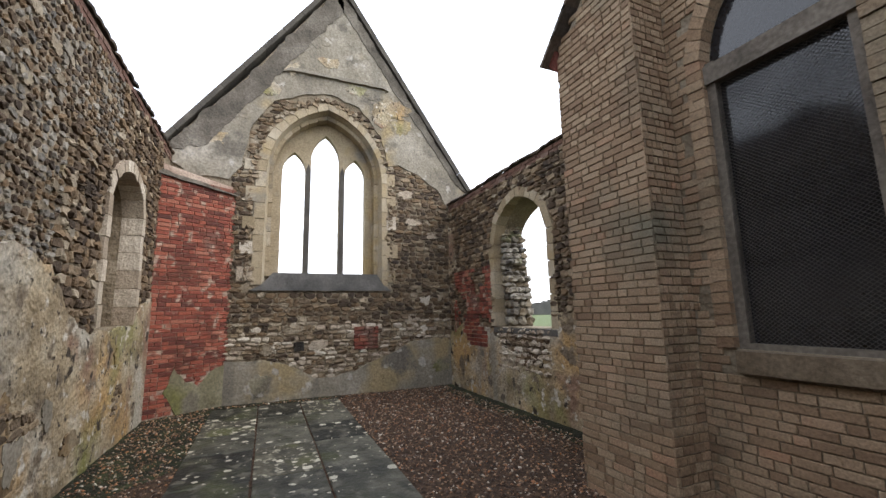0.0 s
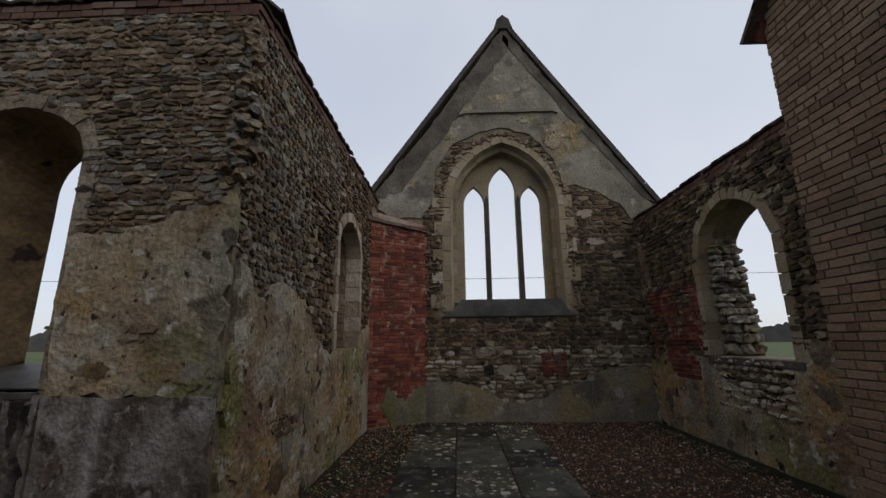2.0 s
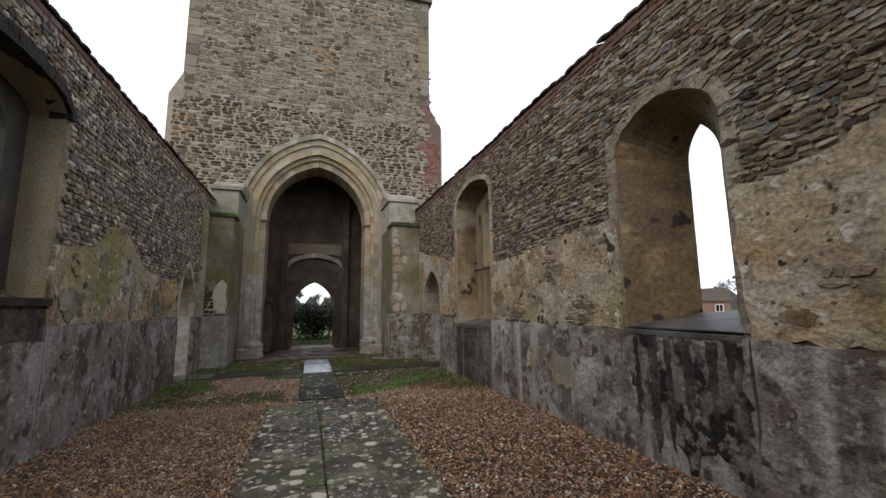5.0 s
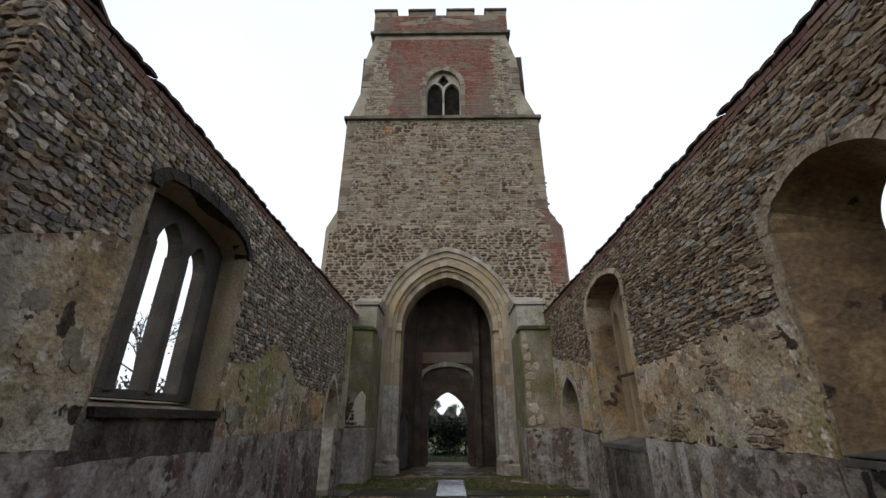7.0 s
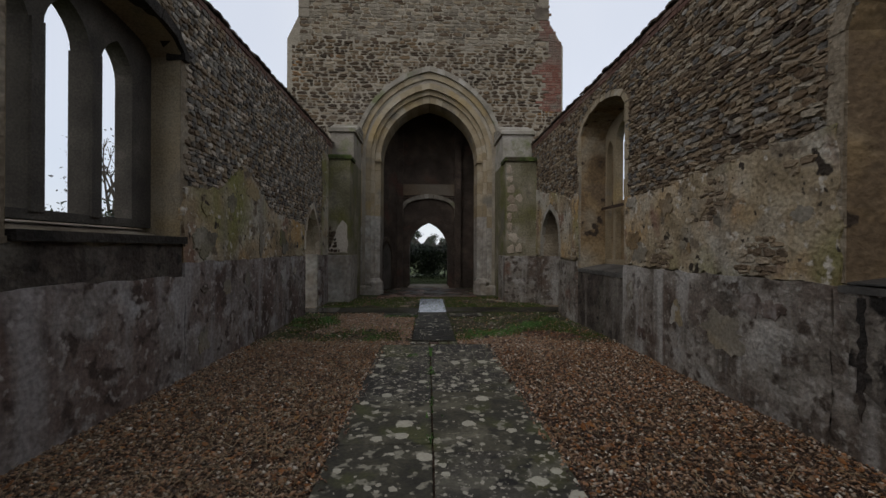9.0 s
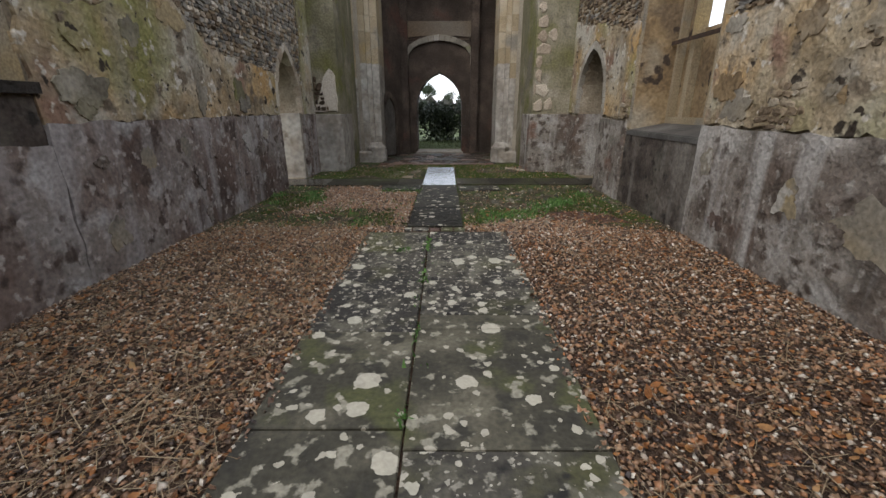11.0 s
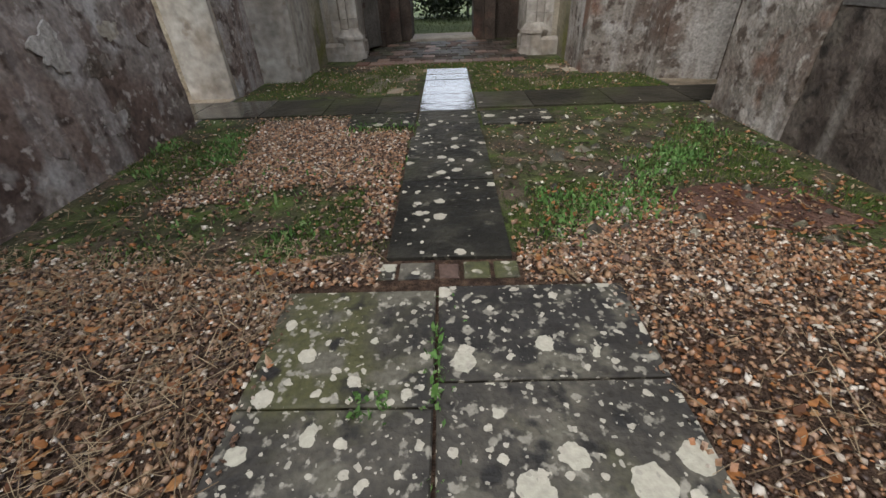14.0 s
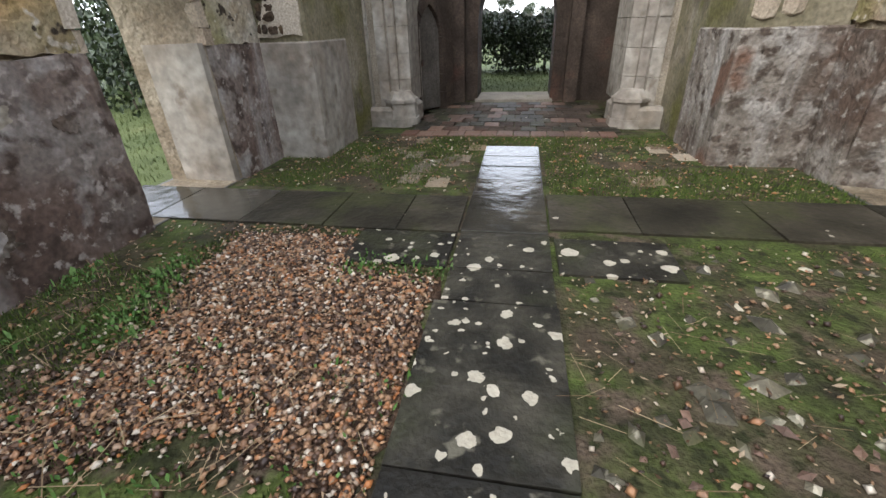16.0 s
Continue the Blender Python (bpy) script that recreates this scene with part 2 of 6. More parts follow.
M_REDBRICK = material("soft_red_brick", ((0.08, (0.085, 0.032, 0.026)), (0.4, (0.21, 0.06, 0.042)), (0.7, (0.29, 0.085, 0.055)), (0.93, (0.36, 0.17, 0.12))), 1.4, bump=0.5, grain=55, pieces=0.75, patches=((1.2, 0.64, 0.05, (0.17, 0.10, 0.08), 9.0), (2.6, 0.60, 0.05, (0.13, 0.045, 0.032), 19.0), (6.0, 0.63, 0.03, (0.40, 0.30, 0.24), 29.0)))
M_REDMORTAR = material("pink_lime_mortar", ((0.3, (0.28, 0.19, 0.15)), (0.7, (0.52, 0.43, 0.36))), 4.0, bump=0.5)
M_BUFFBRICK = material("buff_gault_brick", ((0.05, (0.17, 0.11, 0.072)), (0.4, (0.29, 0.205, 0.135)), (0.75, (0.36, 0.275, 0.19)), (0.88, (0.36, 0.215, 0.14)), (0.97, (0.33, 0.14, 0.09))), 1.5, bump=0.45, grain=60, pieces=0.65, patches=((0.8, 0.62, 0.08, (0.17, 0.155, 0.115), 6.0),))
M_BUFFMORTAR = material("brown_mortar", ((0.3, (0.17, 0.14, 0.10)), (0.7, (0.30, 0.26, 0.20))), 4.0, bump=0.5)
M_TILE = material("dark_weathered_clay_tile", ((0.1, (0.05, 0.045, 0.04)), (0.5, (0.09, 0.075, 0.062)), (0.9, (0.16, 0.115, 0.085))), 2.0, bump=0.5, grain=40, pieces=0.6)
M_SILLWOOD = material("brown_stained_sill", ((0.3, (0.07, 0.05, 0.033)), (0.5, (0.13, 0.10, 0.068)), (0.75, (0.22, 0.18, 0.13))), 2.5, bump=0.4, grain=40)
M_DAMPTILE = material("dull_damp_floor_brick", ((0.1, (0.09, 0.06, 0.05)), (0.5, (0.15, 0.10, 0.08)), (0.9, (0.24, 0.15, 0.11))), 2.0, bump=0.5, grain=40, pieces=0.5, rough=0.6)
M_REDTILE = material("red_clay_tile_course", ((0.1, (0.10, 0.06, 0.05)), (0.5, (0.165, 0.092, 0.07)), (0.9, (0.22, 0.165, 0.14))), 2.0, bump=0.5, grain=40, pieces=0.6)
M_SLAB = material("lichen_spotted_paving_slab", ((0.3, (0.028, 0.025, 0.021)), (0.45, (0.055, 0.05, 0.04)), (0.56, (0.095, 0.087, 0.068)), (0.7, (0.18, 0.165, 0.13))), 2.6, 9.0, bump=0.4, grain=36, rough=0.62, spec=0.35, pieces=0.2,
                  patches=((1.5, 0.58, 0.06, (0.085, 0.085, 0.034), 33.0), (1.1, 0.55, 0.05, (0.034, 0.031, 0.027), 53.0), (5.0, 0.58, 0.05, (0.14, 0.132, 0.10), 83.0), (7.0, 0.60, 0.04, (0.022, 0.02, 0.017), 93.0), (18.0, 0.61, 0.03, (0.30, 0.285, 0.235), 63.0)), spots=((5.5, -0.16, 0.56, (0.56, 0.54, 0.44)), (9.0, -0.2, 0.56, (0.60, 0.57, 0.47)), (17.0, -0.14, 0.50, (0.55, 0.52, 0.43)), (30.0, -0.16, 0.50, (0.44, 0.42, 0.35))))
M_SLABPALE = material("pale_paving_slab", ((0.3, (0.05, 0.047, 0.034)), (0.5, (0.10, 0.093, 0.066)), (0.7, (0.20, 0.185, 0.135))), 2.6, 9.0, bump=0.35, grain=36, rough=0.7, spec=0.3,
                      patches=((1.6, 0.50, 0.05, (0.06, 0.056, 0.04), 33.0), (5.0, 0.57, 0.05, (0.045, 0.042, 0.032), 73.0), (2.2, 0.60, 0.05, (0.09, 0.095, 0.04), 43.0), (11.0, 0.60, 0.03, (0.32, 0.305, 0.24), 63.0)), spots=((5.5, -0.20, 0.58, (0.58, 0.55, 0.45)), (13.0, -0.16, 0.52, (0.52, 0.49, 0.40))))
M_WETSLAB = material("wet_paving_slab", ((0.3, (0.025, 0.026, 0.022)), (0.5, (0.05, 0.048, 0.04)), (0.7, (0.09, 0.085, 0.07))), 1.8, bump=0.16, grain=9, rough=0.13, spec=0.6, pieces=0.2)
M_DAMPSLAB = material("damp_paving_slab", ((0.3, (0.011, 0.0105, 0.009)), (0.5, (0.022, 0.021, 0.017)), (0.7, (0.065, 0.062, 0.048))), 3.2, 9.0, bump=0.5, grain=30, rough=0.55, spec=0.2, pieces=0.2, patches=((2.2, 0.62, 0.06, (0.04, 0.043, 0.025), 33.0), (9.0, 0.65, 0.04, (0.14, 0.135, 0.105), 63.0)), spots=((5.0, -0.22, 0.56, (0.60, 0.57, 0.48)), (8.0, -0.22, 0.56, (0.56, 0.53, 0.44)), (14.0, -0.20, 0.50, (0.56, 0.53, 0.44))))
M_MUDSLAB = material("muddy_paving_slab", ((0.3, (0.018, 0.017, 0.012)), (0.5, (0.034, 0.031, 0.022)), (0.7, (0.07, 0.063, 0.047))), 2.2, 9.0, bump=0.4, grain=26, rough=0.6, spec=0.2, pieces=0.2, patches=((1.6, 0.56, 0.08, (0.055, 0.06, 0.028), 33.0),), spots=((9.0, -0.36, 0.56, (0.55, 0.52, 0.44)),))
M_GRAVEL = material("gravel_bed", ((0.3, (0.04, 0.026, 0.018)), (0.5, (0.085, 0.053, 0.036)), (0.7, (0.17, 0.11, 0.072))), 18.0, bump=1.0, grain=60)
M_PEBBLE = material("loose_gravel", ((0.02, (0.035, 0.024, 0.02)), (0.3, (0.12, 0.068, 0.042)), (0.5, (0.27, 0.15, 0.082)), (0.64, (0.42, 0.275, 0.165)), (0.74, (0.42, 0.165, 0.055)), (0.86, (0.42, 0.34, 0.26)), (0.97, (0.80, 0.75, 0.66))), 3.0, bump=0.2, pieces=0.93, rough=0.45, spec=0.45)
M_MOSS = material("mossy_earth", ((0.3, (0.032, 0.028, 0.018)), (0.45, (0.05, 0.065, 0.02)), (0.58, (0.075, 0.105, 0.027)), (0.75, (0.12, 0.16, 0.045))), 3.2, 9.0, bump=1.0, grain=46, patches=((1.7, 0.54, 0.08, (0.07, 0.056, 0.038), 3.0), (4.0, 0.60, 0.06, (0.11, 0.085, 0.062), 8.0), (9.0, 0.60, 0.04, (0.03, 0.034, 0.014), 18.0)))
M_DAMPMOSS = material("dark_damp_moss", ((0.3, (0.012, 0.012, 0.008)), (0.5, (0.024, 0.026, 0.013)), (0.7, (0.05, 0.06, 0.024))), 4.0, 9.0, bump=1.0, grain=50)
M_REDEARTH = material("reddish_bare_earth", ((0.3, (0.06, 0.034, 0.026)), (0.5, (0.115, 0.062, 0.046)), (0.7, (0.18, 0.11, 0.085))), 4.0, 9.0, bump=1.0, grain=40)
M_DEADLEAF = material("orange_fallen_leaf", ((0.05, (0.08, 0.036, 0.018)), (0.45, (0.20, 0.08, 0.027)), (0.75, (0.31, 0.13, 0.04)), (0.95, (0.36, 0.22, 0.10))), 3.0, bump=0.1, pieces=0.9, rough=0.55)
M_TRANSEPTSLAB = material("black_damp_paving_slab", ((0.3, (0.012, 0.012, 0.009)), (0.45, (0.026, 0.026, 0.02)), (0.58, (0.05, 0.05, 0.037)), (0.7, (0.12, 0.115, 0.09))), 3.0, 9.0, bump=0.4, grain=36, rough=0.6, spec=0.3, pieces=0.3,
                          patches=((1.5, 0.60, 0.05, (0.05, 0.055, 0.025), 33.0), (6.0, 0.58, 0.05, (0.10, 0.096, 0.075), 43.0)), spots=((6.0, -0.22, 0.56, (0.54, 0.52, 0.43)), (13.0, -0.18, 0.48, (0.46, 0.44, 0.36))))
M_LITTER = material("dead_leaf_litter", ((0.1, (0.10, 0.06, 0.035)), (0.5, (0.24, 0.15, 0.085)), (0.9, (0.46, 0.38, 0.28))), 2.0, bump=0.0, pieces=0.9)
M_GRASS = material("winter_grass", ((0.3, (0.07, 0.10, 0.035)), (0.6, (0.12, 0.155, 0.06)), (0.8, (0.19, 0.20, 0.10))), 0.8, bump=0.9, grain=35)
M_BLADE = material("green_blades", ((0.1, (0.03, 0.06, 0.012)), (0.6, (0.085, 0.14, 0.025)), (0.95, (0.19, 0.21, 0.075))), 2.0, bump=0.0, pieces=0.8)
M_WEED = material("bright_weed_leaves", ((0.1, (0.05, 0.12, 0.025)), (0.6, (0.10, 0.21, 0.05)), (0.95, (0.20, 0.32, 0.12))), 2.0, bump=0.0, pieces=0.8, rough=0.6)
M_STRAW = material("dry_straw", ((0.1, (0.16, 0.11, 0.065)), (0.9, (0.44, 0.35, 0.23))), 2.0, bump=0.0, pieces=0.8)
M_LEAF = material("dark_ivy_leaves", ((0.1, (0.018, 0.03, 0.014)), (0.6, (0.035, 0.06, 0.022)), (0.95, (0.07, 0.10, 0.04))), 1.0, bump=0.0, pieces=0.8, rough=0.5, spec=0.4)
M_BARK = material("grey_bark", ((0.3, (0.07, 0.06, 0.05)), (0.7, (0.14, 0.12, 0.10))), 3.0, bump=0.6)
# Much darker than the outer stone: the gloom inside is put into the colour.
M_TOWERIN = material("shade_darkened_inner_stone", ((0.25, (0.035, 0.027, 0.022)), (0.5, (0.07, 0.054, 0.043)), (0.75, (0.13, 0.10, 0.082))), 1.8, 9.0, bump=0.9, grain=30, patches=((1.2, 0.62, 0.06, (0.11, 0.06, 0.045), 5.0),))
M_OAK = material("grey_weathered_oak", ((0.3, (0.075, 0.068, 0.06)), (0.7, (0.15, 0.14, 0.125))), 2.5, bump=0.4, grain=30, streaks=(9.0, 0.5, (0.10, 0.09, 0.08)))
M_FRAMEWOOD = material("weathered_grey_wood_frame", ((0.3, (0.10, 0.088, 0.075)), (0.7, (0.19, 0.17, 0.145))), 2.5, bump=0.4, grain=30)
M_METAL = material("rusty_iron", ((0.3, (0.03, 0.025, 0.022)), (0.7, (0.08, 0.05, 0.035))), 6.0, rough=0.7, bump=0.2)
M_WIRE = material("galvanised_wire_mesh", ((0.3, (0.045, 0.042, 0.04)), (0.7, (0.08, 0.075, 0.07))), 6.0, rough=0.6, bump=0.0, spec=0.4)
M_PANE = material("dark_dusty_glass", ((0.3, (0.014, 0.015, 0.018)), (0.7, (0.026, 0.026, 0.03))), 1.5, rough=0.1, bump=0.0, spec=0.5)
M_WHITE = material("white_paint", ((0.3, (0.66, 0.66, 0.64)), (0.7, (0.78, 0.78, 0.76))), 3.0, bump=0.05)
M_SLATE = material("dark_slate_sill", ((0.3, (0.055, 0.053, 0.05)), (0.5, (0.10, 0.096, 0.09)), (0.75, (0.17, 0.165, 0.155))), 2.5, bump=0.3, grain=35, rough=0.55, spec=0.4)
M_DISTANT = material("hazy_bare_wood", ((0.3, (0.085, 0.085, 0.08)), (0.7, (0.14, 0.14, 0.13))), 0.3, bump=0.0)


# ---- building helpers ----
def part(name, mesh, parent=None, label="", m=None):
    ob = new(name, mesh)
    if m is not None:
        ob.matrix_local = m
    if parent:
        ob.parent = parent
    if label:
        ob["label"] = label
    return ob


def mesh_of(name, verts, faces, mat, smooth=False):
    me = bpy.data.meshes.new(name)
    me.from_pydata([tuple(v) for v in verts], [], [tuple(f) for f in faces])
    me.materials.append(mat)
    if smooth:
        me.polygons.foreach_set("use_smooth", [True] * len(me.polygons))
    me.update()
    return me


def structure(name, mesh, label, category):
    return tagged(new(name, mesh), label, category, kind="structure")


def frame_of(origin, along, into):
    """Wall axes: u along the face, w into the wall, v up."""
    a, i = Vector(along).normalized(), Vector(into).normalized()
    return Matrix(((a.x, i.x, 0, origin[0]), (a.y, i.y, 0, origin[1]), (0, 0, 1, origin[2]), (0, 0, 0, 1)))


def on(m, u, w, v):
    return m @ Vector((u, w, v))


def open_arch(u0, u1, v0, spring, apex, jamb=6, half=8):
    """Up one jamb, over a pointed arch and down the other."""
    a, r, c = (u1 - u0) / 2, apex - spring, (u0 + u1) / 2
    pts = [(u0, v0 + (spring - v0) * i / jamb) for i in range(jamb)]
    side = []
    if r > a * 1.02:
        k = (r * r - a * a) / (2 * a)
        R = k + a
        top = math.atan2(r, k)
        side = [(c + k - R * math.cos(top * i / half), spring + R * math.sin(top * i / half)) for i in range(half)]
    else:
        for i in range(half):
            s = i / half
            x = -a * (1 - s)
            side.append((c + x, spring + r * (0.86 * math.sqrt(max(0, 1 - (x / a) ** 2)) + 0.14 * s) * (1.0)))
    pts += side + [(c, apex)] + [(2 * c - x, y) for x, y in reversed(side)]
    pts += [(2 * c - x, y) for x, y in reversed(pts[:jamb])]
    return pts


def ragged(pts, amp, step, seed):
    """A closed outline with uneven edges."""
    rnd, out = random.Random(seed), []
    for (x0, y0), (x1, y1) in zip(pts, pts[1:] + pts[:1]):
        n = max(1, int(math.hypot(x1 - x0, y1 - y0) / step))
        for i in range(n):
            k = amp if i else amp * 0.5
            out.append((x0 + (x1 - x0) * i / n + rnd.uniform(-k, k), y0 + (y1 - y0) * i / n + rnd.uniform(-k, k)))
    return out


def solid(m, outer, holes, w0, w1, name, mat):
    """A slab with the outline `outer` between the depths w0 and w1; holes: (front loop, back loop)."""
    from mathutils.geometry import tessellate_polygon
    loops_f, loops_b = [outer] + [h[0] for h in holes], [outer] + [h[1] for h in holes]
    tri_f = tessellate_polygon([[Vector((u, v, 0)) for u, v in lp] for lp in loops_f])
    tri_b = tessellate_polygon([[Vector((u, v, 0)) for u, v in lp] for lp in loops_b])
    vf = [on(m, u, w0, v) for lp in loops_f for u, v in lp]
    vb = [on(m, u, w1, v) for lp in loops_b for u, v in lp]
    n = len(vf)
    faces = [tuple(t) for t in tri_f] + [tuple(n + i for i in t) for t in tri_b]
    start = 0
    for lp in loops_f:
        k = len(lp)
        for i in range(k):
            j = (i + 1) % k
            faces.append((start + i, start + j, n + start + j, n + start + i))
        start += k
    me = mesh_of(name, vf + vb, faces, mat)
    bm = bmesh.new()
    bm.from_mesh(me)
    bmesh.ops.recalc_face_normals(bm, faces=bm.faces)
    bm.to_mesh(me)
    bm.free()
    return me


BOX = [(0, 1, 2, 3), (7, 6, 5, 4), (0, 4, 5, 1), (1, 5, 6, 2), (2, 6, 7, 3), (3, 7, 4, 0)]


def box_mesh(name, x0, x1, y0, y1, z0, z1, mat, chamfer=0.0, jitter=0.0, rnd=None):
    c = min(chamfer, (x1 - x0) / 3, (y1 - y0) / 3)
    if not c:
        v = [(x0, y0, z0), (x0, y1, z0), (x1, y1, z0), (x1, y0, z0), (x0, y0, z1), (x0, y1, z1), (x1, y1, z1), (x1, y0, z1)]
        me = mesh_of(name, v, BOX, mat)
    else:
        j = (lambda: rnd.uniform(-jitter, jitter)) if rnd else (lambda: 0)
        q = [(x0 + j(), y0 + j()), (x1 + j(), y0 + j()), (x1 + j(), y1 + j()), (x0 + j(), y1 + j())]
        s = [(1, 1), (-1, 1), (-1, -1), (1, -1)]
        v = [(x, y, z0) for x, y in q] + [(x, y, z1 - c) for x, y in q] + [(x + a * c, y + b * c, z1) for (x, y), (a, b) in zip(q, s)]
        f = [(3, 2, 1, 0), (8, 9, 10, 11)]
        for r in (0, 4):
            f += [(r + i, r + (i + 1) % 4, r + 4 + (i + 1) % 4, r + 4 + i) for i in range(4)]
        me = mesh_of(name, v, f, mat)
    return me


def voussoirs(m, outer, inner, w0, w1, name, mat, parent, joint=0.012, seed=1, label="", low=None):
    """Dressed blocks between two open loops of equal length. low: a height and the material of the blocks below it."""
    rnd = random.Random(seed)
    mid = Vector((sum(p[0] for p in inner) / len(inner), sum(p[1] for p in inner) / len(inner)))
    inner = [tuple(Vector(p) + (mid - Vector(p)).normalized() * 0.008) for p in inner]
    for i in range(len(outer) - 1):
        a, b, c, d = (Vector(p) for p in (outer[i], outer[i + 1], inner[i + 1], inner[i]))
        along = (b - a)
        if along.length < 0.02:
            continue
        k = joint / 2 / along.length
        a2, b2, d2, c2 = a.lerp(b, k), b.lerp(a, k), d.lerp(c, k), c.lerp(d, k)
        e = rnd.uniform(-0.008, 0.008)
        vs = [on(m, p.x, w, p.y) for w in (w0 + e, w1) for p in (a2, b2, c2, d2)]
        me = mesh_of(name, vs, BOX, low[1] if low and (a.y + b.y) / 2 < low[0] + rnd.uniform(-.3, .3) else mat)
        bm = bmesh.new()
        bm.from_mesh(me)
        bmesh.ops.recalc_face_normals(bm, faces=bm.faces)
        bm.to_mesh(me)
        bm.free()
        part(name, me, parent, label)


def stone_variants(name, mat, count, seed, square=0.0):
    """Irregular stone faces, one metre by one metre, standing one metre proud of the wall."""
    rnd, out = random.Random(seed), []
    for _ in range(count):
        k = 7
        ring, face = [], []
        for i in range(k):
            t = 2 * math.pi * (i + rnd.uniform(-0.28, 0.28)) / k
            p = 0.5
            cx, cy = math.cos(t), math.sin(t)
            s = min(p / max(abs(cx), abs(cy)), 0.6 + 0.06 * square) * rnd.uniform(0.9, 1.1)
            ring.append((cx * s, 0.3, cy * s))
            q = rnd.uniform(0.74, 0.93)
            face.append((cx * s * q, -0.8 + rnd.uniform(-0.45, 0.45), cy * s * q))
        verts = ring + face + [(rnd.uniform(-.1, .1), -1.0 + rnd.uniform(-.25, .25), rnd.uniform(-.1, .1))]
        faces = [(i, (i + 1) % k, k + (i + 1) % k, k + i) for i in range(k)] + [(k + i, k + (i + 1) % k, 2 * k) for i in range(k)]
        out.append(mesh_of(name, verts, faces, mat))
    return out


def brick_variant(name, mat):
    v = [(-.5, .4, -.5), (-.5, .4, .5), (.5, .4, .5), (.5, .4, -.5), (-.5, -.7, -.5), (-.5, -.7, .5), (.5, -.7, .5), (.5, -.7, -.5),
         (-.47, -1, -.44), (-.47, -1, .44), (.47, -1, .44), (.47, -1, -.44)]
    f = []
    for r in (0, 4):
        f += [(r + i, r + 4 + i, r + 4 + (i + 1) % 4, r + (i + 1) % 4) for i in range(4)]
    return mesh_of(name, v, f + [(8, 11, 10, 9)], mat)


def lay(m, area, inside, course, length, proud, variants, parent, name, near=0, near_area=None, seed=1, fill=0.96, wild=0.25, tilt=0.06, face=0.0, rest_label=""):
    """Courses of pieces over a face. Those inside near_area, up to `near`, are objects of their own; the rest are joined."""
    rnd = random.Random(seed)
    u0, u1, v0, v1 = area
    made, row, joined = 0, 0, {}
    data = []
    for me in variants:
        data.append(([v.co.copy() for v in me.vertices], [tuple(p.vertices) for p in me.polygons]))
    v = v0
    while v < v1:
        h = course * rnd.uniform(1 - wild, 1 + wild)
        bonded = wild < 0.1
        row += 1
        u = u0 - (length * 0.5 * (row % 2) if bonded else rnd.uniform(0, length))
        while u < u1:
            step = length * rnd.uniform(1 - 1.7 * wild, 1 + 1.7 * wild)
            if bonded and rnd.random() < 0.38:
                step *= 0.5
            a, b = max(u, u0), min(u + step, u1)
            u += step
            w = b - a
            if w < 0.035:
                continue
            cu, cv = (a + b) / 2, v + h / 2 + rnd.uniform(-1, 1) * h * 0.14 * (wild > 0.1)
            if u0 <= cu <= u1 and inside(cu, cv):
                i = rnd.randrange(len(variants))
                mat = m @ Matrix.Translation((cu, face, cv)) @ Matrix.Rotation(rnd.uniform(-tilt, tilt), 4, "Y") @ Matrix.Diagonal(((w - 0.009, proud * rnd.uniform(0.9, 1.1), h - 0.009, 1) if bonded else (w * fill, proud * rnd.uniform(0.6, 1.3), h * fill, 1)))
                if made < near and (near_area is None or (near_area[0] < cu < near_area[1] and near_area[2] < cv < near_area[3])):
                    part(name, variants[i], parent, m=mat)
                    made += 1
                else:
                    verts, faces = joined.setdefault(variants[i].materials[0].name, ([], []))
                    k = len(verts)
                    verts += [mat @ p for p in data[i][0]]
                    faces += [tuple(k + j for j in f) for f in data[i][1]]
        v += h
    for key, (verts, faces) in joined.items():
        ob = part("joined_" + name + "s", mesh_of(name + "s", verts, faces, bpy.data.materials[key]), parent)
        tagged(ob, rest_label or "many more pieces of the same masonry", kind="stuff")


def inside_poly(poly, u, v):
    hit = False
    for (x0, y0), (x1, y1) in zip(poly, poly[1:] + poly[:1]):
        if (y0 > v) != (y1 > v) and u < (x1 - x0) * (v - y0) / (y1 - y0) + x0:
            hit = not hit
    return hit


def grown(loop, d):
    c = Vector((sum(p[0] for p in loop) / len(loop), sum(p[1] for p in loop) / len(loop)))
    out = []
    for p in loop:
        q = Vector(p) - c
        out.append(tuple(c + q * (1 + d / max(q.length, 0.01))))
    return out


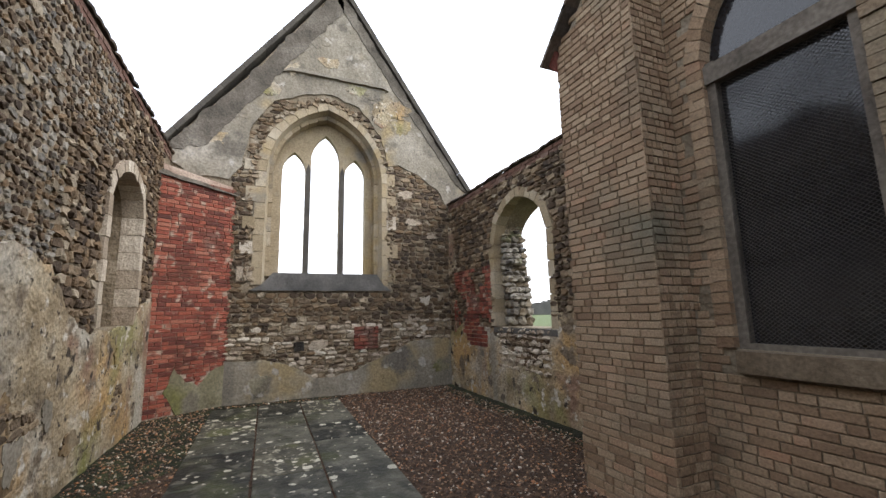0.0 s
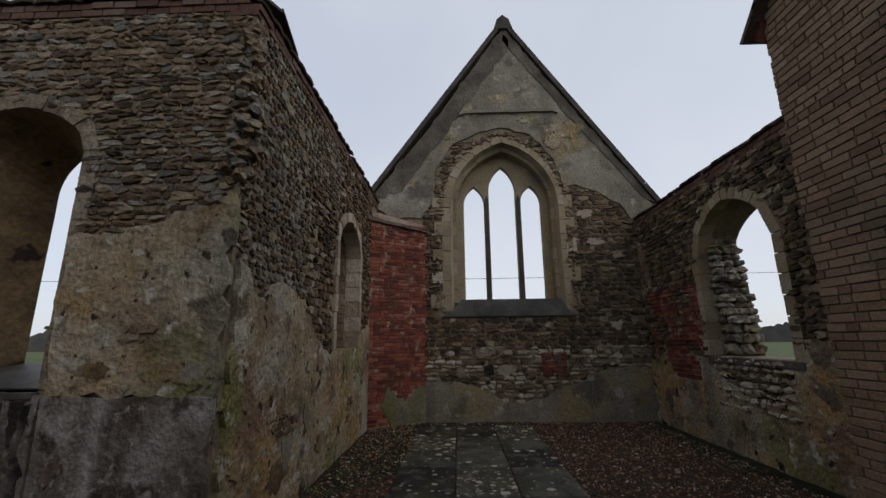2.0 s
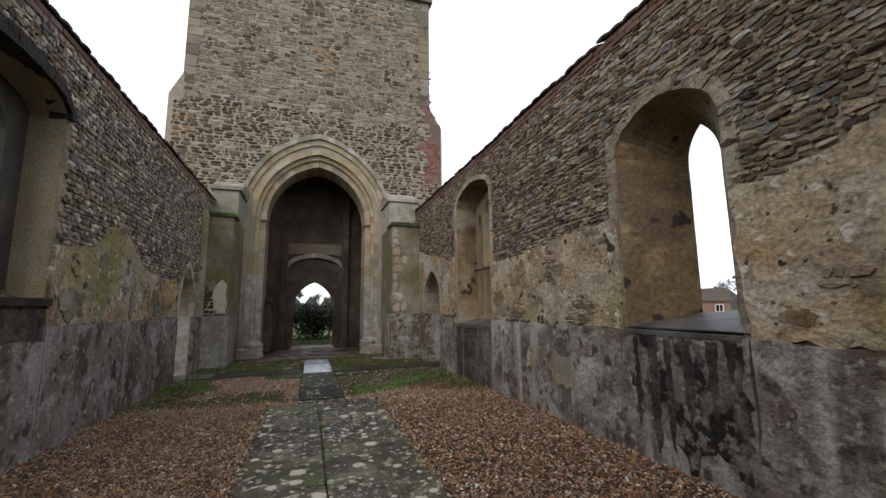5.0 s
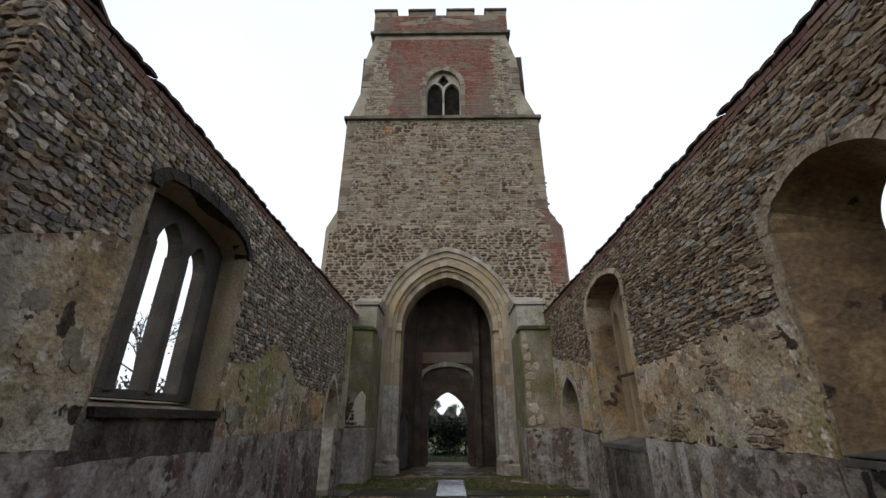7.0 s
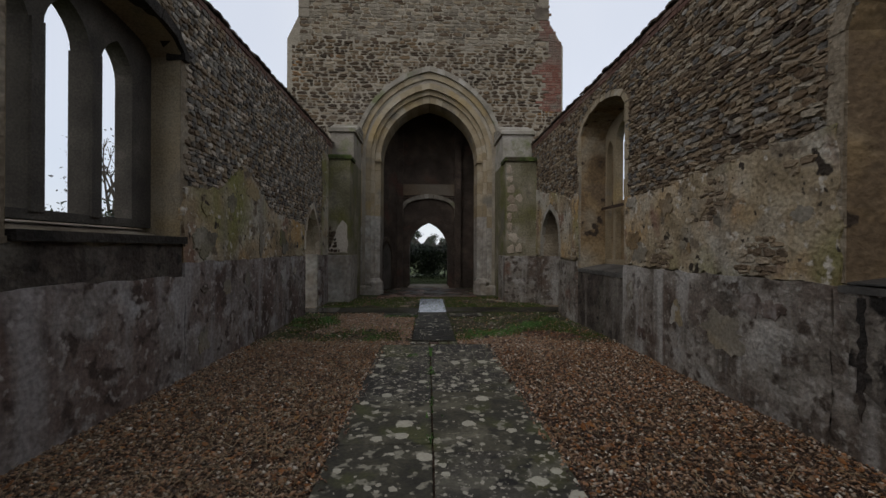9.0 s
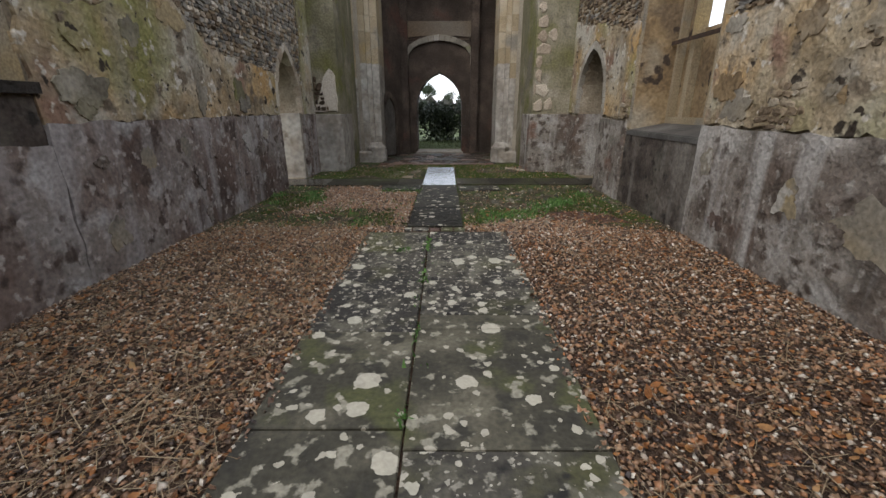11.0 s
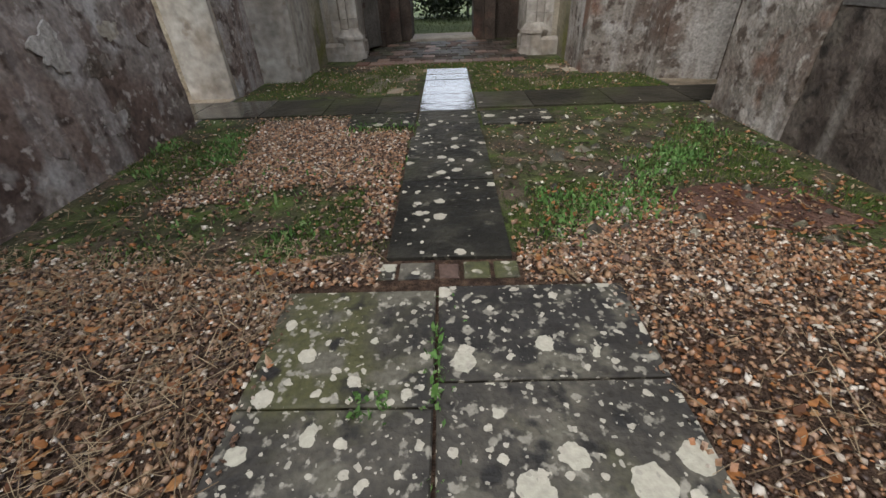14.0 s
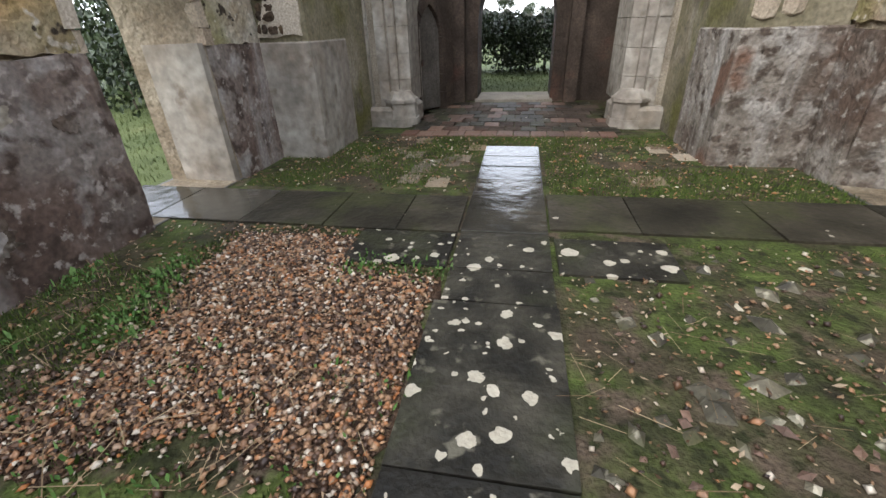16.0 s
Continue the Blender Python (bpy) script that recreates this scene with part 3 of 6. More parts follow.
def coping(m, u0, u1, top, w0, w1, parent, seed, step=0.21):
    """Clay tiles along a wall's top: two red courses under a pitched row of dark ones."""
    rnd = random.Random(seed)
    red = mesh_of("red_tile", [(x, y, z) for z in (0, 1) for x, y in ((-.49, 0), (-.49, 1), (.49, 1), (.49, 0))], BOX, M_REDTILE)
    mid = (w0 + w1) / 2
    v = []
    for x in range(5):
        a = -.5 + x / 4
        z = 0.10 * math.cos(a * math.pi)
        v += [(a, 0, z), (a, 1, z + 0.0), (a, 0, z + .16), (a, 1, z + .16)]
    f = []
    for x in range(4):
        k = 4 * x
        f += [(k, k + 4, k + 5, k + 1), (k + 2, k + 3, k + 7, k + 6), (k, k + 2, k + 6, k + 4), (k + 1, k + 5, k + 7, k + 3)]
    f += [(0, 1, 3, 2), (16, 18, 19, 17)]
    dark = mesh_of("coping_tile", v, f, M_TILE)
    u = u0
    while u < u1:
        w = step * rnd.uniform(0.93, 1.07)
        for side in (-1, 1):
            edge = w0 - 0.045 if side < 0 else w1 + 0.045
            run = mid - edge
            pitch = math.atan2(0.2, abs(run))
            rot = Matrix.Rotation(pitch if side < 0 else -pitch, 4, "X")
            z = top + 0.07 + rnd.uniform(-.022, .022)
            part("coping_tile", dark, parent, m=m @ Matrix.Translation((u + w / 2, edge, z)) @ rot @ Matrix.Rotation(rnd.uniform(-.07, .07), 4, "Y") @ Matrix.Diagonal((w, run / math.cos(pitch), 0.16, 1)))
        for k in range(2):
            part("red_tile", red, parent, m=m @ Matrix.Translation((u + w / 2 + k * .1, w0 - 0.018 - 0.006 * k + rnd.uniform(-.008, .008), top - 0.07 + 0.068 * k)) @ Matrix.Diagonal((w * 0.96, 0.25, 0.06, 1)))
        u += w


def tracery(m, arch_out, lights, w0, w1, name, mat, parent):
    """A stone plate filling an arched opening, pierced by lights."""
    loop = arch_out
    return part(name, solid(m, loop, [(h, h) for h in lights], w0, w1, name, mat), parent)


def reveal(m, front, back, w0, w1, name, mat, parent, label="", sill=None):
    """A thin coat of plaster on the sides of a splayed opening."""
    def shrunk(loop):
        mid = Vector((sum(p[0] for p in loop) / len(loop), sum(p[1] for p in loop) / len(loop)))
        return [Vector(p) + (mid - Vector(p)).normalized() * 0.006 for p in loop]
    f, b = shrunk(front), shrunk(back)
    n = len(f)
    vs = [on(m, p.x, w0, p.y) for p in f] + [on(m, p.x, w1, p.y) for p in b]
    part(name, mesh_of(name, vs, [(i, i + 1, n + i + 1, n + i) for i in range(n - 1)], mat), parent, label)
    if sill:
        quad = [on(m, u, w, v + 0.012) for u, w, v in ((front[0][0] + .01, w0, front[0][1]), (front[-1][0] - .01, w0, front[-1][1]), (back[-1][0] - .01, w1, back[-1][1]), (back[0][0] + .01, w1, back[0][1]))]
        low = [p - Vector((0, 0, 0.03)) for p in quad]
        part("sloping_sill", mesh_of("sloping_sill", quad + low, BOX, sill), parent, "dark sloping sill")


def flakes(m, area, inside, n, sizes, depth, name, mats, parent, seed, label):
    """Irregular thin sheets of plaster still clinging to a wall."""
    rnd = random.Random(seed)
    u0, u1, v0, v1 = area
    made = 0
    for _ in range(n * 20):
        if made >= n:
            break
        u, v = rnd.uniform(u0, u1), rnd.uniform(v0, v1)
        if not inside(u, v):
            continue
        r = rnd.uniform(*sizes)
        e = rnd.uniform(0.7, 1.8)
        pts = []
        k = 34
        ph = rnd.uniform(0, 50)
        for i in range(k):
            t = 2 * math.pi * i / k
            q = r * (0.8 + 0.45 * noise.noise((math.cos(t) * 1.3 + ph, math.sin(t) * 1.3, ph)) + 0.3 * noise.noise((math.cos(t) * 4 + ph, math.sin(t) * 4, ph)) + rnd.uniform(-.05, .05))
            pts.append((u + math.cos(t) * q * e, v + math.sin(t) * q))
        if all(inside(*p) for p in pts):
            d = depth * rnd.uniform(0.7, 1.2)
            part(name, solid(m, pts, [], -d, -d + 0.02, name, rnd.choice(mats)), parent, label)
            made += 1


def peeking(inside, sc, th, off):
    """Keeps only the places where the plaster has fallen off."""
    return lambda u, v: inside(u, v) and noise.noise((u * sc + off, v * sc * 1.6, off)) > th


# ---- ground ----
FLOOR_N, FLOOR_S = 2.86, -2.98
ground_me = mesh_of("ground", [(-1500, -1500, -0.03), (1500, -1500, -0.03), (1500, 1500, -0.03), (-1500, 1500, -0.03)], [(0, 1, 2, 3)], M_GRASS)
structure("ground", ground_me, "rough green winter grass round the ruin", "grass")
flat = Matrix(((1, 0, 0, 0), (0, 0, 1, 0), (0, -1, 0, 0), (0, 0, 0, 1)))


def bed(name, outline, z, mat, label, category, seed, amp=0.05):
    me = solid(flat, ragged(outline, amp, 0.18, seed), [], -z, 0.2, name, mat)
    return structure(name, me, label, category)


bed("floor", [(-3.9, -4.6), (2.0, -4.6), (3.0, -5.3), (8.4, -5.3), (8.4, 0.3), (3.4, 0.6), (3.4, 13.1), (1.6, 13.3), (1.6, 15.6), (-1.9, 15.6), (-1.9, 13.3), (-3.4, 13.2)], 0.0, M_MOSS, "mossy bare earth floor of the roofless nave", "floor", 3, 0.02)
bed("gravel_bed_1", [(-3.0, -4.55), (2.0, -4.55), (2.9, -5.2), (8.2, -5.2), (8.2, 0.1), (2.95, 0.12), (2.9, 6.1), (2.3, 6.2), (1.9, 6.4), (1.4, 6.75), (1.1, 7.1), (0.55, 6.4), (-0.5, 6.4), (-1.4, 6.25), (-2.5, 6.35), (-3.0, 6.0)], 0.008, M_GRAVEL, "brown gravel strewn over the nave floor", "gravel", 5, 0.07)
bed("gravel_bed_2", [(-2.14, 9.08), (-1.17, 9.05), (-1.1, 8.66), (-0.48, 8.6), (-0.47, 6.55), (-0.62, 6.5), (-0.72, 7.25), (-1.05, 7.42), (-1.5, 7.25), (-2.1, 6.95), (-2.2, 7.1), (-1.95, 7.8)], 0.008, M_GRAVEL, "patch of brown gravel in the moss", "gravel", 6, 0.09)

bed("red_earth_patch", [(1.15, 6.55), (1.5, 6.75), (2.0, 6.5), (2.5, 6.6), (2.4, 7.1), (1.7, 7.15), (1.25, 6.95)], 0.005, M_REDEARTH, "patch of bare reddish earth in the moss", "earth", 8, 0.07)
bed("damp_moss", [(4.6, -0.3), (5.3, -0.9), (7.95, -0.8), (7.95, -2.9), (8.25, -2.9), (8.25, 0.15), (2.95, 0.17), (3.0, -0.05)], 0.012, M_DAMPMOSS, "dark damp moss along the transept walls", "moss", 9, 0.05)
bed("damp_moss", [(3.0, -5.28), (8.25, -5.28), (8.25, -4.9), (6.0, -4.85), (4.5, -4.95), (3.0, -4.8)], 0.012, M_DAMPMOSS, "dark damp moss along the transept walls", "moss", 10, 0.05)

# ---- nave north wall ----
MN = frame_of((FLOOR_N, 0, 0), (0, 1, 0), (1, 0, 0))
nw1_f, nw1_b = open_arch(1.5, 2.74, 1.24, 3.1, 3.52), open_arch(2.08, 2.46, 1.38, 3.0, 3.40)
nw2_f, nw2_b = open_arch(6.08, 7.95, 1.1, 3.76, 4.12), open_arch(6.3, 7.85, 1.25, 3.7, 4.0)
nd_f, nd_b = open_arch(9.14, 10.62, 0.012, 1.6, 2.48), open_arch(9.32, 10.42, 0.012, 1.55, 2.3)
north_outer = [(0.19, -0.3), (13.1, -0.3), (13.1, 4.4), (9.0, 4.45), (5.0, 4.38), (0.19, 4.4)]
wall_north = structure("wall_north", solid(MN, north_outer, [(nw1_f, nw1_b), (nw2_f, nw2_b), (nd_f, nd_b)], 0, 0.75, "wall_north", M_MORTAR), "ruined nave wall of coursed fieldstone with peeling plaster", "wall")
N_PANELS = ([(0.2, 1.17), (1.45, 1.2), (1.47, 2.36), (0.85, 2.45), (0.3, 2.66), (0.2, 2.7)],
            [(2.76, 1.22), (6.05, 1.26), (6.05, 2.3), (5.2, 2.26), (3.9, 2.36), (2.76, 2.42)],
            [(8.0, 1.28), (9.05, 1.3), (9.05, 1.7), (9.25, 2.35), (9.88, 2.66), (10.5, 2.35), (10.72, 1.7), (10.72, 1.32), (11.3, 1.33), (11.3, 3.2), (10.6, 3.0), (10.0, 2.9), (9.2, 2.75), (8.5, 2.55), (8.0, 2.6)])


def cut(loop, grow, n):
    return (grown(loop, grow), grown(loop, grow))


for k, p in enumerate(N_PANELS):
    part("upper_plaster", solid(MN, ragged(p, 0.035, 0.1, 11 + k), [], -0.035, 0.02, "upper_plaster", M_OCHRE), wall_north, "flaking ochre lime plaster")
for k, (a, b) in enumerate(((0.2, 1.44), (1.45, 2.79), (2.8, 6.05), (8.02, 9.13), (10.62, 11.2))):
    part("lower_render", solid(MN, ragged([(a, -0.1), (b, -0.1), (b, 1.2 + 0.02 * k), (a, 1.18 + 0.02 * k)], 0.018, 0.15, 20 + k), [], -0.05, 0.02, "lower_render", M_RENDER), wall_north, "stained grey cement render")
# Darker brown panel from the floor up to the sill.
part("stained_panel", solid(MN, ragged([(6.06, -0.1), (8.01, -0.1), (8.01, 1.06), (6.06, 1.06)], 0.02, 0.12, 60), [], -0.02, 0.02, "stained_panel", M_DARKRENDER), wall_north, "dark brown render under the window")
part("stained_patch", solid(MN, ragged([(1.52, 0.12), (1.8, 0.3), (2.05, 0.02), (2.3, 0.35), (2.62, 0.5), (2.72, 1.17), (1.5, 1.17)], 0.06, 0.07, 61), [], -0.053, 0.0, "stained_patch", M_STAINED), wall_north, "black streaked render under the sill")
rd = random.Random(64)
for k in range(6):
    c, low, w = 1.6 + 0.19 * k + rd.uniform(-.03, .03), rd.choice((0.1, 0.35, 0.5, 0.7, 0.85)) + rd.uniform(-.08, .08), rd.uniform(0.025, 0.06)
    part("black_stain", solid(MN, ragged([(c - w, 1.16), (c - w * 0.8, low + 0.25), (c - w * 0.2, low), (c + w * 0.3, low + 0.03), (c + w * 0.9, low + 0.3), (c + w, 1.16)], 0.016, 0.05, 65 + k), [], -0.055 - 0.0004 * k, 0.0, "black_stain", M_SOOTRUN), wall_north, "black streak running down from the sill")
part("door_blocking", solid(MN, open_arch(9.25, 10.5, 0.0, 1.6, 2.4), [], 0.72, 0.95, "door_blocking", M_TOWERIN), wall_north, "stone blocking of a former doorway")
jamb_r = [on(MN, u, w, v) for v in (0.0, 1.31) for u, w in ((10.6, 0.0), (10.4, 0.715), (10.42, 0.715), (10.63, 0.0))]
part("jamb_render", mesh_of("jamb_render", jamb_r, BOX, M_RENDER), wall_north, "grey render low on the splayed jamb")
jamb_e = [on(MN, u, w, v) for v in (0.0, 1.31) for u, w in ((9.16, 0.0), (9.34, 0.715), (9.3, 0.715), (9.12, 0.0))]
part("jamb_render", mesh_of("jamb_render", jamb_e, BOX, M_RENDER), wall_north, "grey render low on the splayed jamb")

stones_brown = stone_variants("stone", M_FLINT, 10, 1)
stones_grey = stone_variants("stone", M_FLINT_GREY, 10, 2)
stones_dark = stone_variants("stone", M_CARSTONE, 10, 3, 0.5)
stones_pale = stone_variants("stone", M_PALESTONE, 10, 4)
stones_tower = stone_variants("stone", M_TOWERSTONE, 10, 5, 0.6)


def clear_of(loops):
    return lambda u, v: not any(inside_poly(lp, u, v) for lp in loops)


n_free = clear_of([grown(nw1_f, 0.045), grown(nw2_f, 0.06), grown(nd_f, 0.08), *N_PANELS])
lay(MN, (0.22, 13.0, 1.5, 4.38), n_free, 0.052, 0.115, 0.022, stones_brown * 3 + stones_grey + stones_dark, wall_north, "stone", 300, (1.2, 3.3, 2.3, 4.4), 31, fill=1.02, wild=0.42, tilt=0.2)

n_in = lambda u, v: any(inside_poly(p, u, v) for p in N_PANELS)
lay(MN, (0.25, 11.0, 1.25, 2.6), peeking(n_in, 1.3, 0.33, 3.0), 0.06, 0.11, 0.013, stones_brown, wall_north, "bared_stone", 120, (0.2, 4.0, 1.2, 2.6), 32, fill=1.0, wild=0.4, tilt=0.2, face=-0.034)
flakes(MN, (0.25, 11.0, 1.25, 2.6), n_in, 30, (0.05, 0.2), 0.041, "plaster_flake", (M_OCHRE, M_GREYPLASTER, M_REVEAL), wall_north, 33, "loose flake of older plaster")
flakes(MN, (0.25, 6.0, 0.1, 1.15), lambda u, v: 0.22 < u < 6.0 and 0.05 < v < 1.15 and not 1.4 < u < 2.85, 16, (0.06, 0.24), 0.054, "render_flake", (M_RENDER, M_GREYPLASTER, M_RENDERRED), wall_north, 34, "patch of later render")
# window 1 of the north wall
window_1 = structure("window_1", box_mesh("sill", 0, 0.01, 0, 0.01, 0, 0.01, M_DRESS), "deep splayed window opening with worn stone edges, unglazed", "window")
window_1.location = (FLOOR_N + 0.5, 2.1, 1.2)
window_1.data = solid(Matrix.Translation((-FLOOR_N - 0.5, -2.1, -1.2)) @ MN, [(1.5, 1.18), (2.74, 1.18), (2.74, 1.23), (1.5, 1.22)], [], -0.06, 0.7, "sill", M_SLATE)
voussoirs(Matrix.Translation((-FLOOR_N - 0.5, -2.1, -1.2)) @ MN, open_arch(1.38, 2.86, 1.24, 3.1, 3.64, 4, 10), open_arch(1.5, 2.74, 1.24, 3.1, 3.52, 4, 10), -0.022, 0.12, "arch_surround", M_MORTAR, window_1, 0.0, seed=5)
reveal(Matrix.Translation((-FLOOR_N - 0.5, -2.1, -1.2)) @ MN, nw1_f, nw1_b, 0.0, 0.75, "reveal_plaster", M_REVEAL, window_1, "ochre plaster on the splayed reveal", M_SLATE)

# window 2: two lights
window_2 = structure("window_2", solid(MN, [(6.06, 1.04), (7.98, 1.04), (7.98, 1.1), (6.06, 1.1)], [], -0.03, 0.7, "sill", M_SLATE), "tall two-light window opening with stone tracery, unglazed", "window")
voussoirs(MN, open_arch(5.96, 8.07, 1.12, 3.76, 4.22, 9, 7), open_arch(6.08, 7.95, 1.12, 3.76, 4.12, 9, 7), -0.02, 0.14, "jamb_stone", M_DRESS, window_2, seed=6)
reveal(MN, nw2_f, nw2_b, 0.0, 0.75, "reveal_plaster", M_REVEAL, window_2, "", M_SLATE)
tracery(MN, open_arch(6.2, 7.92, 1.15, 3.7, 4.05), [open_arch(6.34, 6.82, 1.3, 3.45, 3.8), open_arch(6.94, 7.43, 1.3, 3.5, 3.84), open_arch(7.54, 7.82, 1.3, 3.3, 3.62)], 0.48, 0.62, "tracery", M_DRESS, window_2)
for a, b, top in ((6.32, 6.84, 2.42), (6.92, 7.45, 2.42), (7.52, 7.84, 3.66)):
    part("light_blocking", solid(MN, ragged([(a, 1.28), (b, 1.28), (b, top), (a, top)], 0.006, 0.2, 66), [], 0.585, 0.64, "light_blocking", M_REVEAL), window_2, "ochre plastered blocking low in the window light")
part("iron_bar", mesh_of("iron_bar", [on(MN, u, w, v) for u, v in ((6.1, 2.27), (7.95, 2.27)) for w, dv in ((0.40, 0), (0.425, 0.0), (0.425, 0.025), (0.40, 0.025)) for v in [v + dv]], [(0, 1, 2, 3), (4, 5, 6, 7), (0, 1, 5, 4), (1, 2, 6, 5), (2, 3, 7, 6), (3, 0, 4, 7)], M_METAL), window_2, "rusty iron bar")
door_n = structure("door_1", solid(MN, [(9.15, -0.1), (10.61, -0.1), (10.61, 0.01), (9.15, 0.01)], [], -0.03, 0.3, "threshold", M_SLATE), "blocked pointed doorway in the nave wall", "doorway")
voussoirs(MN, open_arch(9.04, 10.72, 1.31, 1.6, 2.61, 3, 5), open_arch(9.14, 10.62, 1.31, 1.6, 2.48, 3, 5), -0.045, 0.2, "jamb_stone", M_DRESSGREY, door_n, seed=7)
coping(MN, 0.15, 13.0, 4.47, 0, 0.75, wall_north, 41)

# ---- transept ----
MT = frame_of((0, 0.19, 0), (1, 0, 0), (0, 1, 0))
tw_f = open_arch(5.5, 6.75, 1.45, 2.95, 3.42)
wall_tw = structure("wall_transept_west", solid(MT, [(3.61, -0.3), (8.95, -0.3), (8.95, 4.35), (3.61, 4.4)], [(tw_f, tw_f)], 0, 0.7, "wall_transept_west", M_MORTAR), "rough transept wall of flint and plaster remains", "wall")
T_PLASTER = [(2.9, -0.1), (7.7, -0.1), (7.7, 1.9), (6.85, 1.6), (6.75, 1.44), (5.5, 1.44), (5.3, 1.35), (4.7, 1.6), (4.3, 2.0), (3.7, 2.1), (3.3, 1.9), (2.9, 2.2)]
part("lower_plaster", solid(MT, ragged(T_PLASTER, 0.04, 0.13, 51), [], -0.045, 0.01, "lower_plaster", M_OCHRE), wall_tw, "flaking ochre plaster")
part("window_blocking", solid(MT, open_arch(5.45, 6.8, 1.4, 2.95, 3.46), [], 0.36, 0.6, "window_blocking", M_MORTAR), wall_tw, "stone blocking in the arched recess")
lay(MT, (5.55, 6.72, 1.5, 2.9), lambda u, v: inside_poly(tw_f, u, v), 0.17, 0.36, 0.03, stones_pale, wall_tw, "blocking_stone", 60, None, 52, fill=1.0, face=0.365)
t_free = clear_of([grown(tw_f, 0.14), T_PLASTER])
lay(MT, (2.9, 7.7, 1.3, 4.32), lambda u, v: t_free(u, v) and (u > 4.4 and v < 3.4 or v > 3.4 and u > 5.6), 0.085, 0.13, 0.035, stones_dark * 2 + stones_brown, wall_tw, "dark_stone", 120, (4.4, 5.6, 1.3, 3.4), 53, fill=1.02, wild=0.35, tilt=0.2)
lay(MT, (2.9, 5.65, 1.9, 4.32), lambda u, v: t_free(u, v) and not (u > 4.4 and v < 3.4), 0.072, 0.092, 0.02, stones_grey * 2 + stones_dark * 3, wall_tw, "flint", 240, None, 54, fill=0.8, wild=0.35, tilt=0.4)
voussoirs(MT, open_arch(5.38, 6.87, 1.45, 2.95, 3.56, 6, 6), open_arch(5.5, 6.75, 1.45, 2.95, 3.42, 6, 6), -0.05, 0.2, "jamb_stone", M_PALESTONE, wall_tw, seed=8)
coping(MT, 2.84, 8.3, 4.42, 0, 0.7, wall_tw, 42)
t_in = lambda u, v: inside_poly(T_PLASTER, u, v)
lay(MT, (2.95, 7.6, 0.3, 2.2), peeking(t_in, 1.2, 0.45, 8.0), 0.07, 0.12, 0.016, stones_brown, wall_tw, "bared_stone", 90, None, 56, fill=1.0, wild=0.4, tilt=0.2, face=-0.044)
flakes(MT, (2.95, 7.6, 0.2, 2.2), t_in, 22, (0.06, 0.2), 0.051, "plaster_flake", (M_OCHRE, M_GREYPLASTER, M_REVEAL), wall_tw, 57, "loose flake of older plaster")
flakes(MT, (2.95, 5.5, 2.2, 4.2), t_free, 34, (0.03, 0.085), 0.026, "mortar_smear", (M_GREYPLASTER, M_MORTAR), wall_tw, 58, "pale mortar smeared between the flints")
# broken quoin where the two walls meet
rq = random.Random(77)
for k in range(110):
    s = rq.uniform(0.08, 0.17)
    zz = 2.05 + 2.2 * (k + rq.random()) / 110
    inset = 0.05 + 0.05 * math.sin((zz - 1.5) * 2.3)
    part("quoin_rubble", rq.choice(stones_grey + stones_brown), wall_tw, m=Matrix.Translation((FLOOR_N + inset + rq.uniform(-.06, .08), 0.19 + inset + rq.uniform(-.06, .08), zz)) @ Matrix.Rotation(-0.785 + rq.uniform(-.5, .5), 4, "Z") @ Matrix.Rotation(rq.uniform(-.3, .3), 4, "Y") @ Matrix.Diagonal((s, 0.07, s * 0.7, 1)))

# diagonal red-brick pier across the corner
P0, P1 = Vector((7.62, 0.18, 0)), Vector((8.3, -0.9, 0))
MP = frame_of(P0, (P1 - P0), (0.85, 0.53, 0))
plen = (P1 - P0).length
pier = structure("wall_brick_pier", solid(MP, [(-0.02, -0.2), (plen, -0.2), (plen, 3.95), (-0.02, 4.1)], [], 0, 0.8, "wall_brick_pier", M_REDMORTAR), "soft red brick pier built across the transept corner", "wall")
brick_red = [brick_variant("brick", M_REDBRICK)]
PIER_PLASTER = [(0.55, -0.1), (plen, -0.1), (plen, 0.75), (1.0, 0.62), (0.82, 0.4), (0.6, 0.5), (0.42, 0.75), (0.3, 0.4)]
lay(MP, (0.0, plen, 0.03, 3.85), lambda u, v: not inside_poly(PIER_PLASTER, u, v), 0.068, 0.215, 0.014, brick_red, pier, "brick", 300, None, 61, fill=0.94, wild=0.055, tilt=0.02)
part("plaster_remnant", solid(MP, ragged(PIER_PLASTER, 0.03, 0.1, 62), [], -0.02, 0.01, "plaster_remnant", M_ALGAE), pier, "remnant of damp ochre plaster")
part("capping", solid(MP, ragged([(-0.05, 3.9), (plen + 0.03, 3.78), (plen + 0.03, 3.82), (-0.05, 3.98)], 0.015, 0.12, 63), [], -0.06, 0.3, "capping", M_BAND), pier, "mortar capping")

